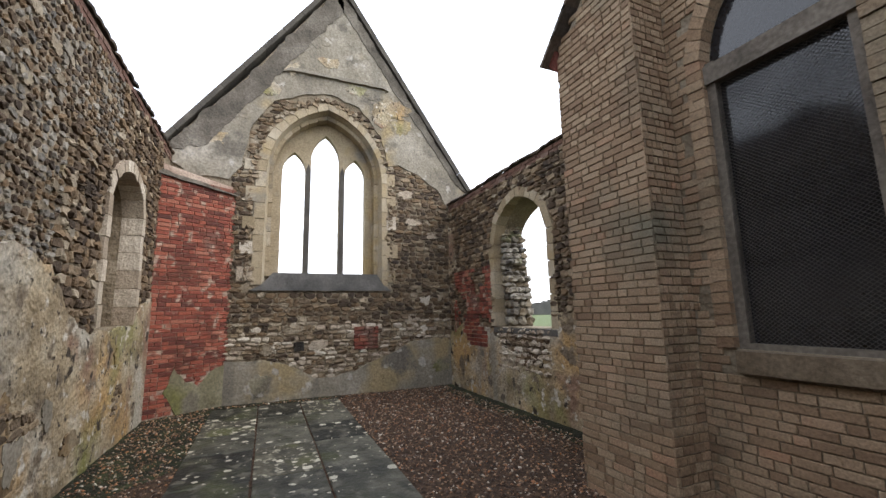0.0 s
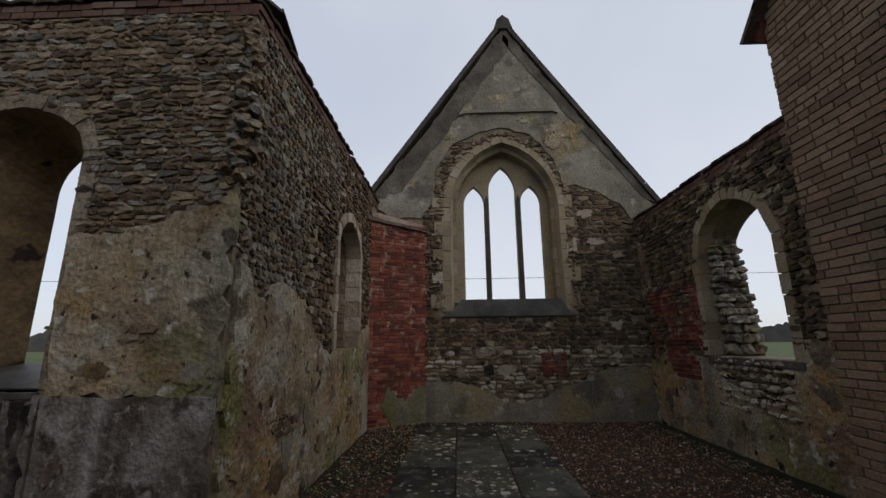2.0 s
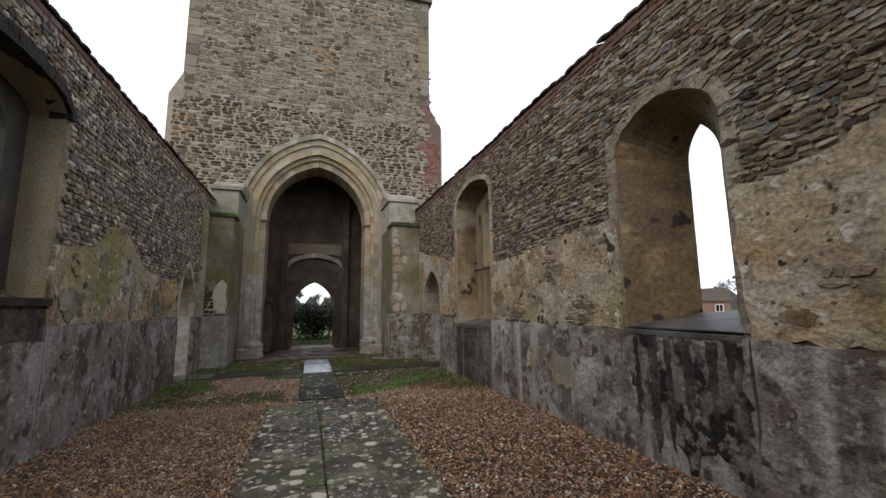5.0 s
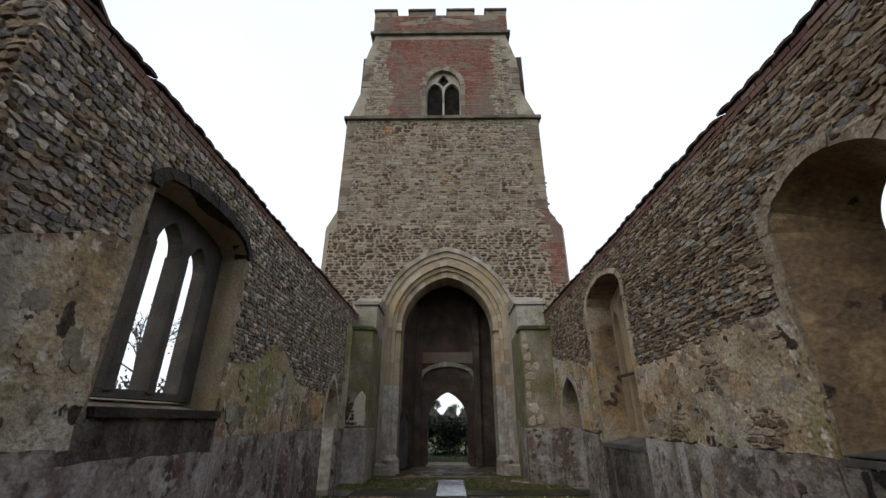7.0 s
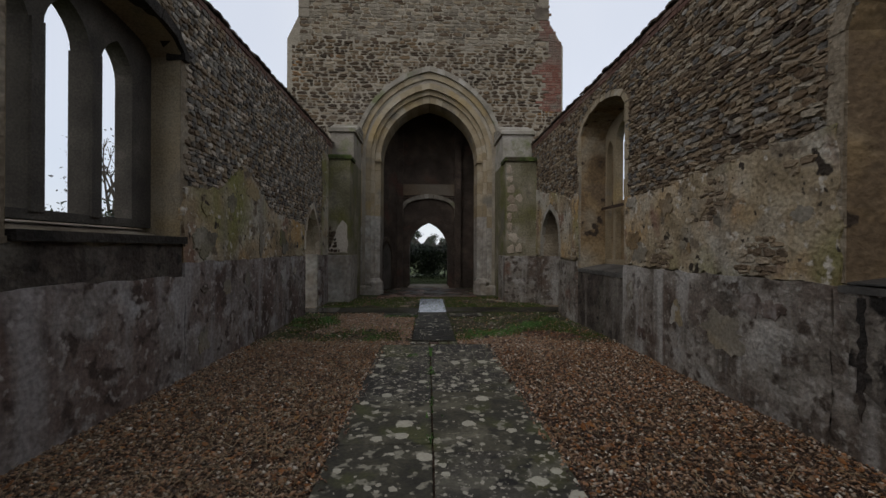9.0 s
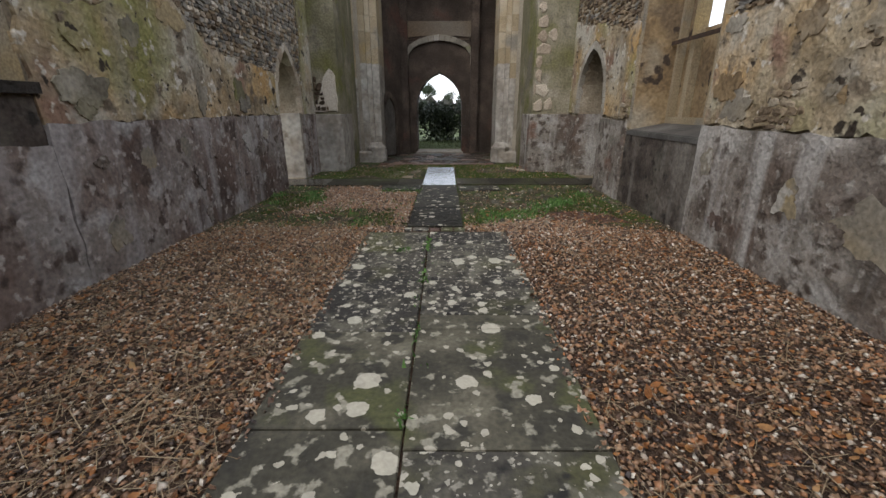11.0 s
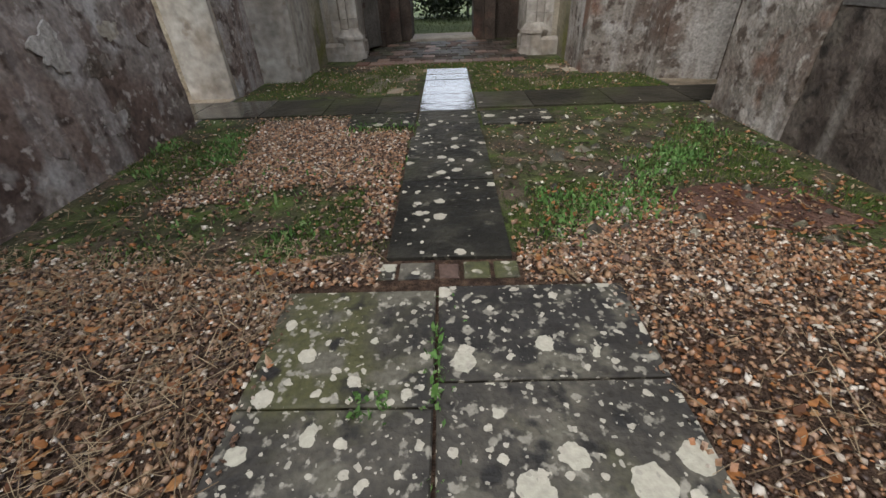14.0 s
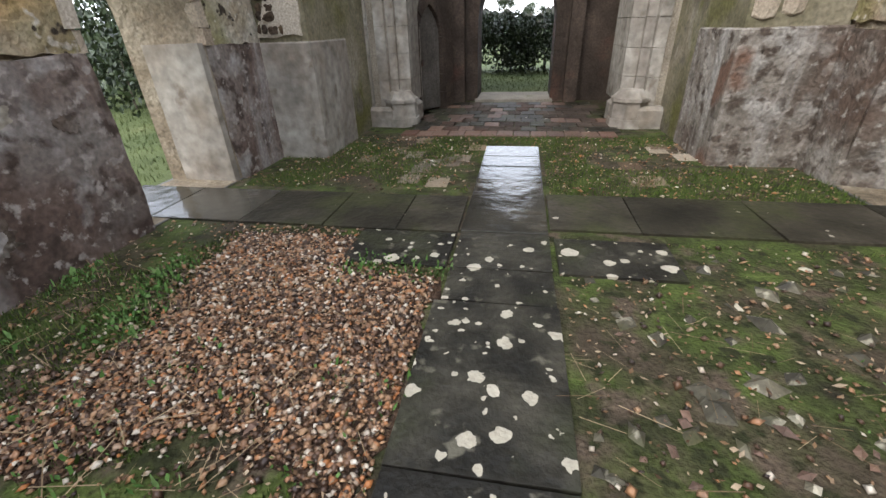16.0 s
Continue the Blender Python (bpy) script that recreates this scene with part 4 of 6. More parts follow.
# gable wall
MG = frame_of((8.29, 0, 0), (0, -1, 0), (1, 0, 0))
gw_f, gw_b = open_arch(1.4, 3.72, 2.16, 4.35, 5.86, 8, 9), open_arch(1.58, 3.52, 2.36, 4.4, 5.66, 8, 9)
g_outer = [(-0.42, -0.3), (5.8, -0.3), (5.8, 4.28), (4.3, 6.42), (2.88, 8.6), (2.72, 8.85), (2.55, 8.6), (0.95, 6.25), (-0.42, 4.5)]
gable = structure("wall_gable", solid(MG, g_outer, [(gw_f, gw_b)], 0, 0.7, "wall_gable", M_MORTAR), "tall gable wall with grey plaster above dark rubble", "wall")
G_UP = [(-0.35, 4.45), (0.1, 4.15), (0.75, 4.12), (0.98, 4.4), (1.0, 4.75), (1.12, 5.3), (1.5, 5.85), (2.1, 6.12), (2.6, 6.2), (3.2, 6.02), (3.7, 5.4), (3.85, 4.75), (4.1, 4.8), (4.6, 4.62), (5.0, 4.35), (5.3, 3.85), (5.7, 4.3), (4.24, 6.42), (2.72, 8.7), (1.02, 6.25)]
part("upper_plaster", solid(MG, ragged(G_UP, 0.025, 0.14, 71), [], -0.035, 0.02, "upper_plaster", M_GREYPLASTER), gable, "weathered grey plaster")
part("weathered_edge", solid(MG, ragged([(-0.4, 4.52), (0.98, 6.24), (2.7, 8.78), (2.85, 8.3), (1.3, 6.05), (0.35, 4.75)], 0.04, 0.12, 79), [], -0.05, 0.0, "weathered_edge", M_BAND), gable, "dark weathered strip under the coping")
part("weathered_edge", solid(MG, ragged([(2.75, 8.75), (5.75, 4.35), (5.5, 4.5), (4.1, 6.4), (2.7, 8.45)], 0.02, 0.12, 80), [], -0.05, 0.0, "weathered_edge", M_BAND), gable, "dark weathered strip under the coping")
part("ledge", solid(MG, ragged([(1.62, 6.5), (1.75, 6.62), (3.75, 6.62), (3.85, 6.5), (3.7, 6.55), (1.8, 6.55)], 0.012, 0.1, 72), [], -0.1, 0.0, "ledge", M_DRESSGREY), gable, "broken horizontal mortar ledge")
G_LOW = [(0.8, -0.1), (5.3, -0.1), (5.28, 0.95), (4.9, 1.02), (4.3, 0.93), (3.8, 0.7), (3.3, 0.5), (2.8, 0.36), (2.4, 0.36), (2.0, 0.6), (1.5, 0.74), (0.85, 0.76)]
part("lower_plaster", solid(MG, ragged(G_LOW, 0.03, 0.12, 73), [], -0.035, 0.02, "lower_plaster", M_GREYPLASTER), gable, "damp grey plaster")
g_free0 = clear_of([grown(open_arch(1.1, 3.95, 2.0, 4.35, 6.05), 0.0), G_UP, G_LOW])
g_free = lambda u, v: g_free0(u, v) and inside_poly(g_outer, u, v + 0.15)
lay(MG, (0.8, 5.3, 1.42, 5.9), g_free, 0.09, 0.16, 0.03, stones_dark * 6 + stones_brown * 2, gable, "dark_stone", 200, (3.9, 5.3, 1.4, 4.6), 74, fill=0.99, wild=0.3)
lay(MG, (0.8, 5.3, 0.35, 1.42), g_free, 0.085, 0.14, 0.03, stones_pale * 2 + stones_brown * 2 + stones_dark, gable, "pale_stone", 150, None, 75, fill=0.98, wild=0.35)
lay(MG, (3.15, 3.65, 0.85, 1.3), lambda u, v: True, 0.075, 0.2, 0.045, brick_red, gable, "brick", 20, None, 76, fill=0.94, wild=0.05)
g_in = lambda u, v: inside_poly(G_UP, u, v)
flakes(MG, (0.2, 5.3, 4.2, 8.2), g_in, 26, (0.1, 0.4), 0.042, "plaster_flake", (M_GREYPLASTER, M_OCHRE), gable, 181, "patch of yellowed plaster")
g_lo = lambda u, v: inside_poly(G_LOW, u, v)
flakes(MG, (0.85, 5.25, 0.1, 0.9), g_lo, 14, (0.08, 0.25), 0.042, "plaster_flake", (M_GREYPLASTER, M_ALGAE), gable, 182, "patch of damp plaster")
e_in = lambda u, v: 0.85 < u < 5.25 and g_free(u, v) and v < 4.5
flakes(MG, (0.85, 5.25, 0.6, 4.4), e_in, 16, (0.05, 0.13), 0.036, "mortar_smear", (M_MORTAR, M_PALESTONE), gable, 183, "pale mortar smear")
# No opening is cut: the hole's shade is the plate's black colour.
part("putlog_hole", solid(MG, ragged([(2.02, 0.88), (2.2, 0.88), (2.2, 1.05), (2.02, 1.05)], 0.02, 0.1, 78), [], -0.045, 0.01, "putlog_hole", M_BLACK_AND_SHADE), gable, "square putlog hole, its shade painted on a flat plate")
lay(MG, (1.08, 3.97, 2.2, 6.1), lambda u, v: inside_poly(open_arch(1.08, 3.97, 2.2, 4.35, 6.12), u, v) and not inside_poly(open_arch(1.22, 3.84, 2.0, 4.35, 5.97), u, v), 0.09, 0.12, 0.05, stones_brown, gable, "arch_stone", 100, None, 77, fill=0.98, wild=0.3, tilt=0.6)
for side in (0, 1):
    a, b = (Vector((2.72, 8.88)), Vector((5.86, 4.22))) if side else (Vector((2.72, 8.88)), Vector((-0.48, 4.44)))
    n = Vector((-(b - a).y, (b - a).x)).normalized() * (1 if side else -1)
    for k in range(9):
        p, q = a.lerp(b, k / 9), a.lerp(b, (k + 0.985) / 9)
        part("coping_stone", solid(MG, [tuple(p), tuple(q), tuple(q + n * 0.1), tuple(p + n * 0.1)], [], -0.09, 0.78, "coping_stone", M_MULLION), gable)
part("apex_stone", solid(MG, [(2.5, 8.75), (2.94, 8.75), (2.86, 9.0), (2.72, 9.12), (2.58, 9.0)], [], -0.1, 0.78, "apex_stone", M_MULLION), gable)

window_3 = structure("window_3", solid(MG, [(1.2, 2.02), (3.92, 2.02), (3.75, 2.14), (3.6, 2.36), (1.6, 2.36), (1.42, 2.14)], [], -0.05, 0.62, "sill", M_SLATE), "large three-light lancet window with stone mullions, unglazed", "window")
voussoirs(MG, open_arch(1.22, 3.84, 2.12, 4.35, 5.99, 7, 9), open_arch(1.4, 3.72, 2.12, 4.35, 5.85, 7, 9), -0.03, 0.2, "jamb_stone", M_DRESS, window_3, seed=9)
voussoirs(MG, open_arch(1.4, 3.72, 2.3, 4.35, 5.85, 7, 9), open_arch(1.52, 3.6, 2.3, 4.38, 5.72, 7, 9), 0.16, 0.4, "inner_jamb_stone", M_DRESS, window_3, seed=10)
rk = random.Random(19)
for a, b, out in ((1.24, -1, 0.26), (3.82, 1, 0.26)):
    z = 2.2
    while z < 4.5:
        h = rk.uniform(0.2, 0.3)
        e = a + b * out * rk.uniform(0.7, 1.1)
        part("long_quoin", solid(MG, [(min(a, e), z), (max(a, e), z), (max(a, e), z + h), (min(a, e), z + h)], [], -0.036 + rk.uniform(-.006, .006), 0.1, "long_quoin", rk.choice((M_DRESS, M_DRESS, M_PALESTONE))), window_3, "long stone bonding into the rubble")
        z += h + rk.uniform(0.22, 0.34)
lights3 = [open_arch(1.70, 2.16, 2.36, 4.55, 4.98), open_arch(2.27, 2.87, 2.36, 4.85, 5.45), open_arch(2.98, 3.43, 2.36, 4.55, 4.97)]
reveal(MG, gw_f, gw_b, 0.0, 0.7, "reveal_plaster", M_DRESS, window_3)
tracery(MG, open_arch(1.5, 3.62, 2.34, 4.38, 5.75), lights3, 0.4, 0.56, "tracery", M_DRESS, window_3)
for u in (2.215, 2.925):
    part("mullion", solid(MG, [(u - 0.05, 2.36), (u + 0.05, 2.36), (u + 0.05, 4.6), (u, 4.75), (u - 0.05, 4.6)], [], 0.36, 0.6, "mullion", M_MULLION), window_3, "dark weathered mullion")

# transept east wall
ME = frame_of((0, -5.3, 0), (1, 0, 0), (0, -1, 0))
ew_f, ew_b = open_arch(4.72, 6.28, 1.28, 2.75, 3.45), open_arch(4.68, 6.34, 1.28, 2.75, 3.4)
wall_te = structure("wall_transept_east", solid(ME, [(2.98, -0.3), (8.29, -0.3), (8.29, 4.0), (7.3, 3.95), (5.5, 3.84), (2.98, 3.85)], [(ew_f, ew_b)], 0, 0.6, "wall_transept_east", M_MORTAR), "ruined dark rubble transept wall with brick patches", "wall")
E_LOW = [(3.0, -0.1), (8.25, -0.1), (8.25, 1.1), (7.3, 1.4), (6.4, 1.2), (5.6, 0.75), (5.0, 0.7), (4.6, 1.5), (3.0, 1.6)]
part("lower_plaster", solid(ME, ragged(E_LOW, 0.04, 0.13, 81), [], -0.03, 0.02, "lower_plaster", M_OCHRE), wall_te, "damp ochre plaster remnant")
part("upper_plaster", solid(ME, ragged([(7.9, 2.5), (8.28, 2.3), (8.28, 3.5), (8.0, 3.3)], 0.03, 0.12, 82), [], -0.03, 0.02, "upper_plaster", M_OCHRE), wall_te, "patch of plaster")
e_free = clear_of([grown(ew_f, 0.12), E_LOW])
lay(ME, (3.0, 8.25, 0.6, 3.82), e_free, 0.09, 0.15, 0.035, stones_dark * 3 + stones_brown, wall_te, "dark_stone", 220, (3.6, 8.2, 1.3, 3.9), 83, fill=1.0, wild=0.3)
lay(ME, (6.4, 8.0, 0.9, 2.4), lambda u, v: noise.noise((u * 1.6, v * 1.6, 4.0)) > -0.12, 0.075, 0.21, 0.04, brick_red, wall_te, "brick", 110, None, 84, fill=0.94, wild=0.06)
lay(ME, (4.75, 6.2, 0.6, 1.26), lambda u, v: True, 0.1, 0.16, 0.05, stones_pale, wall_te, "pale_stone", 60, None, 85, fill=0.9, wild=0.35)
coping(ME, 2.9, 8.2, 3.9, 0, 0.6, wall_te, 43)
window_4 = structure("window_4", solid(ME, [(4.6, 1.18), (6.35, 1.18), (6.35, 1.27), (4.6, 1.27)], [], -0.04, 0.6, "sill", M_SLATE), "ruined arched window opening with one broken jamb", "window")
voussoirs(ME, open_arch(4.57, 6.43, 1.28, 2.75, 3.6, 6, 6), open_arch(4.72, 6.28, 1.28, 2.75, 3.45, 6, 6), -0.03, 0.18, "jamb_stone", M_DRESS, window_4, seed=12)
rj = random.Random(5)
rubble = stone_variants("broken_jamb_stone", M_FLINT_GREY, 5, 71) + stone_variants("broken_jamb_stone", M_MORTAR, 3, 72) + stone_variants("broken_jamb_stone", M_DRESSGREY, 3, 73)
part("jamb_core", solid(ME, ragged([(6.02, 1.28), (6.5, 1.28), (6.5, 3.15), (6.3, 3.1), (6.24, 2.6), (6.12, 2.3), (6.08, 1.9)], 0.03, 0.1, 74), [], 0.2, 0.58, "jamb_core", M_MORTAR), window_4, "rubble core of the broken jamb")
z = 1.3
while z < 3.05:
    h = rj.uniform(0.1, 0.19) if z < 1.9 else rj.uniform(0.06, 0.12)
    edge = 5.98 + 0.26 * max(0, (z - 1.75) / 1.3) ** 0.8 + rj.uniform(-.05, .05)
    for w in (0.2, 0.34, 0.48):
        part("broken_jamb_stone", rj.choice(rubble), window_4, m=ME @ Matrix.Translation((edge + 0.03 + rj.uniform(-.03, .03), w + rj.uniform(-.02, .02), z + h / 2)) @ Matrix.Rotation(math.pi / 2, 4, "Z") @ Matrix.Rotation(rj.uniform(-.15, .15), 4, "Y") @ Matrix.Diagonal((0.17, rj.uniform(-.11, -.06), h * 1.05, 1)))
    u = edge + 0.02
    while u < 6.45:
        w = rj.uniform(0.08, 0.2)
        part("broken_jamb_stone", rj.choice(rubble), window_4, m=ME @ Matrix.Translation((u + w / 2, 0.19 + rj.uniform(-.02, .03), z + h / 2)) @ Matrix.Rotation(rj.uniform(-.12, .12), 4, "Y") @ Matrix.Diagonal((w, rj.uniform(0.04, 0.09), h * 0.98, 1)))
        u += w
    z += h

# ---- brick chancel front ----
MC = frame_of((0, -4.53, 0), (1, 0, 0), (0, -1, 0))
cw = open_arch(0.85, 1.76, 1.25, 3.36, 4.12)
chancel = structure("wall_chancel", solid(MC, [(-3.2, -0.3), (2.97, -0.3), (2.97, 4.12), (-0.1, 7.2), (-3.2, 4.12)], [(cw, cw)], 0, 0.5, "wall_chancel", M_BUFFMORTAR), "buff brick chancel front with a tall window", "wall")
part("buttress_core", solid(MC, [(2.04, -0.3), (2.96, -0.3), (2.96, 4.1), (2.04, 5.02)], [], -0.35, -0.002, "buttress_core", M_BUFFMORTAR), chancel)
part("side_wall", box_mesh("side_wall", 2.5, 2.96, -9.0, -5.04, -0.3, 4.1, M_BUFFMORTAR), chancel)
brick_buff = [brick_variant("brick", M_BUFFBRICK)]
MB = frame_of((0, -4.16, 0), (1, 0, 0), (0, -1, 0))
lay(MB, (2.03, 2.97, 0.0, 5.0), lambda u, v: v < 7.05 - u, 0.063, 0.2, 0.012, brick_buff, chancel, "brick", 300, (2.0, 3.0, 0.3, 5.0), 91, fill=0.958, wild=0.055, tilt=0.012, face=0.02)
MB2 = frame_of((2.02, 0, 0), (0, 1, 0), (1, 0, 0))
lay(MB2, (-4.53, -4.16, 0.0, 5.0), lambda u, v: True, 0.063, 0.11, 0.012, brick_buff, chancel, "brick", 0, None, 92, fill=0.955, wild=0.055, tilt=0.012, face=0.02)
lay(MC, (-3.2, 2.03, 0.0, 7.0), lambda u, v: not inside_poly(open_arch(0.7, 1.89, 1.05, 3.36, 4.3), u, v) and v < 7.1 - abs(u + 0.1) * 1.0, 0.063, 0.2, 0.012, brick_buff, chancel, "brick", 200, (1.5, 2.03, 0.5, 4.5), 93, fill=0.958, wild=0.055, tilt=0.012)
for side in (-1, 1):
    for k in range(16):
        t0 = k / 16
        u = -0.1 + side * (3.08 * (1 - t0))
        z = 4.15 + 3.08 * t0
        part("verge_tile", box_mesh("verge_tile", -0.16, 0.16, -0.42, 0.1, -0.018, 0.018, M_TILE), chancel, m=Matrix.Translation((u, -4.16, z + 0.03)) @ Matrix.Rotation(side * 0.785, 4, "Y"))
part("kneeler", solid(MC, [(2.95, 3.95), (3.06, 4.08), (2.95, 4.2)], [], -0.39, 0.4, "kneeler", M_REDBRICK), chancel, "red brick kneeler")
voussoirs(MC, open_arch(0.72, 1.88, 1.25, 3.36, 4.27, 27, 12), open_arch(0.85, 1.76, 1.25, 3.36, 4.12, 27, 12), -0.016, 0.1, "jamb_brick", M_BUFFBRICK, chancel, 0.008, 55)
window_5 = structure("window_5", solid(MC, [(0.72, 1.1), (1.73, 1.1), (1.73, 1.245), (0.72, 1.245)], [], -0.07, 0.3, "sill", M_SILLWOOD), "tall arched window with wire mesh over dark glass", "window")
for nm, a, b, c, d in (("frame_post", 1.69, 1.765, 1.245, 3.4), ("frame_post", 0.845, 0.92, 1.245, 3.4), ("transom", 0.83, 1.78, 3.22, 3.37), ("bottom_rail", 0.92, 1.69, 1.245, 1.29)):
    part(nm, solid(MC, [(a, c), (b, c), (b, d), (a, d)], [], 0.035 if nm != "transom" else 0.01, 0.2, nm, M_FRAMEWOOD), window_5, "weathered grey wooden " + nm.replace("_", " "))
part("pane", solid(MC, open_arch(0.86, 1.75, 1.26, 3.36, 4.1), [], 0.1, 0.12, "pane", M_PANE), window_5, "dark dusty glass")
wv, wf = [], []
for s in (-1, 1):
    for k in range(-10, 128):
        c0 = 0.88 + k * 0.026
        ends = []
        for u in (0.92, 1.69):
            v = c0 + s * (u - 1.3) * 0.8
            lim = min(max(v, 1.29), 3.22)
            ends.append((u + (lim - v) / (s * 0.8), lim))
        if not (0.91 < ends[0][0] < ends[1][0] < 1.70):
            continue
        i = len(wv)
        for u, v in ends:
            wv += [on(MC, u, 0.055, v - 0.0022), on(MC, u, 0.052, v), on(MC, u, 0.055, v + 0.0022)]
        wf += [(i, i + 1, i + 4, i + 3), (i + 1, i + 2, i + 5, i + 4)]
part("wire_mesh", mesh_of("wire_mesh", wv, wf, M_WIRE), window_5, "diamond wire mesh")

# ---- nave south wall ----
MS = frame_of((FLOOR_S, 0, 0), (0, 1, 0), (-1, 0, 0))
sw_f, sw_b = open_arch(2.64, 4.54, 1.55, 3.64, 3.88), open_arch(2.66, 4.66, 1.74, 3.6, 3.84)
sd_f, sd_b = open_arch(9.1, 10.3, 0.012, 1.45, 2.45), open_arch(9.1, 10.2, 0.012, 1.45, 2.45)
wall_south = structure("wall_south", solid(MS, [(1.22, -0.3), (13.1, -0.3), (13.1, 4.35), (9, 4.4), (5, 4.38), (1.22, 4.42)], [(sw_f, sw_b), (sd_f, sd_b)], 0, 0.75, "wall_south", M_MORTAR), "nave wall of grey fieldstone above stained plaster", "wall")
S_PLASTER = [(1.24, 1.3), (2.56, 1.3), (2.56, 1.6), (2.56, 2.95), (2.1, 2.85), (1.6, 2.6), (1.24, 2.45)]
S_PLASTER2 = [(4.56, 1.3), (9.06, 1.32), (9.06, 2.0), (8.3, 2.05), (7.1, 2.12), (6.4, 2.55), (6.0, 2.7), (5.6, 2.4), (5.4, 2.28), (4.56, 2.15)]
S_PLASTER3 = [(10.36, 1.3), (11.2, 1.3), (11.2, 4.0), (10.5, 4.0), (10.6, 2.8)]
for k, p in enumerate((S_PLASTER, S_PLASTER2, S_PLASTER3)):
    part("upper_plaster", solid(MS, ragged(p, 0.03, 0.12, 101 + k), [], -0.035, 0.02, "upper_plaster", M_OCHRE), wall_south, "ochre and green lime plaster")
for k, (a, b, z) in enumerate(((1.24, 2.44, 1.3), (4.56, 9.07, 1.31), (10.33, 11.2, 1.3))):
    part("lower_render", solid(MS, ragged([(a, -0.1), (b, -0.1), (b, z), (a, z)], 0.016, 0.15, 111 + k), [], -0.05, 0.02, "lower_render", M_RENDERRED), wall_south, "purple-brown stained cement render")
part("under_window_render", solid(MS, ragged([(2.45, -0.1), (4.55, -0.1), (4.55, 1.16), (2.45, 1.2)], 0.016, 0.15, 118), [], -0.048, 0.02, "under_window_render", M_RENDERRED), wall_south, "dark stained render")
# Darker brown strip directly below the sill.
part("stained_panel", solid(MS, ragged([(2.46, 1.1), (4.54, 1.1), (4.54, 1.5), (2.46, 1.5)], 0.02, 0.12, 115), [], -0.02, 0.02, "stained_panel", M_DARKRENDER), wall_south, "dark brown rubble under the window")
s_free = clear_of([grown(sw_f, 0.12), grown(sd_f, 0.1), S_PLASTER, S_PLASTER2, S_PLASTER3])
lay(MS, (1.22, 11.2, 1.9, 4.36), s_free, 0.062, 0.095, 0.024, stones_grey * 3 + stones_brown * 2 + stones_pale, wall_south, "stone", 250, (1.0, 5.6, 2.0, 4.4), 121, fill=1.02, wild=0.32, tilt=0.2)
coping(MS, 1.17, 13.0, 4.42, 0, 0.75, wall_south, 44)
s_in = lambda u, v: any(inside_poly(p, u, v) for p in (S_PLASTER2, S_PLASTER))
flakes(MS, (1.3, 9.0, 1.3, 2.6), s_in, 26, (0.07, 0.25), 0.046, "plaster_flake", (M_OCHRE, M_GREYPLASTER, M_ALGAE), wall_south, 122, "loose flake of older plaster")
flakes(MS, (1.3, 9.0, 0.1, 1.25), lambda u, v: 0.03 < v < 1.26 and (1.28 < u < 2.4 or 4.6 < u < 9.0), 40, (0.06, 0.24), 0.057, "render_flake", (M_RENDERRED, M_RENDER, M_GREYPLASTER), wall_south, 123, "pale patch of render")
window_6 = structure("window_6", solid(MS, [(2.66, 1.52), (4.58, 1.52), (4.58, 1.6), (2.66, 1.6)], [], -0.06, 0.7, "sill", M_BLACK_AND_SHADE), "three-light window with dark stone mullions, unglazed", "window")
# Black ring that stands for the shaded underside of the window head.
voussoirs(MS, open_arch(2.52, 4.62, 3.58, 3.68, 4.02, 1, 7), open_arch(2.64, 4.54, 3.58, 3.66, 3.87, 1, 7), -0.05, 0.16, "head_mould", M_BLACK_AND_SHADE, window_6, 0.004, 14, "black ring that paints the shaded soffit of the window head")
reveal(MS, sw_f, sw_b, 0.0, 0.75, "reveal_stone", M_DRESS, window_6, "ochre stone of the splayed reveal")
lights6 = [open_arch(2.72, 3.18, 1.78, 3.22, 3.56, 6, 5), open_arch(3.30, 3.76, 1.78, 3.28, 3.64, 6, 5), open_arch(3.88, 4.30, 1.78, 3.22, 3.56, 6, 5)]
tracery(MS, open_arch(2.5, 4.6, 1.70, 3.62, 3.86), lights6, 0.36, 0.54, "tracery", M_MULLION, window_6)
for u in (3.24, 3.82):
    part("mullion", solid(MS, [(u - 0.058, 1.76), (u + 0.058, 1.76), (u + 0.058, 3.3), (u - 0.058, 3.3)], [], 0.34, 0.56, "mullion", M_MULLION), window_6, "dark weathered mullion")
door_s = structure("door_2", solid(MS, [(9.05, -0.1), (10.35, -0.1), (10.35, 0.01), (9.05, 0.01)], [], -0.02, 0.8, "threshold", M_SLATE), "open pointed doorway leading out to the grass", "doorway")
voussoirs(MS, open_arch(9.0, 10.4, 1.3, 1.45, 2.57, 1, 6), open_arch(9.1, 10.3, 1.3, 1.45, 2.45, 1, 6), -0.04, 0.2, "jamb_stone", M_PALESTONE, door_s, seed=15)
part("reveal_render", solid(MS, [(10.22, 0), (10.3, 0), (10.3, 1.33), (10.22, 1.33)], [], 0.0, 0.7, "reveal_render", M_LIMEWASH), door_s, "pale rendered door reveal")

# return of the south wall and the plain walls that close the corner behind it
MR = frame_of((FLOOR_S, 1.22, 0), (-1, 0, 0), (0, 1, 0))
lay(MR, (0.0, 0.75, 0.2, 4.36), lambda u, v: True, 0.075, 0.17, 0.03, stones_brown * 2 + stones_grey, wall_south, "return_stone", 120, None, 124, fill=0.98, wild=0.35, tilt=0.06)
coping(MR, 0.0, 0.8, 4.42, 0, 0.5, wall_south, 45)
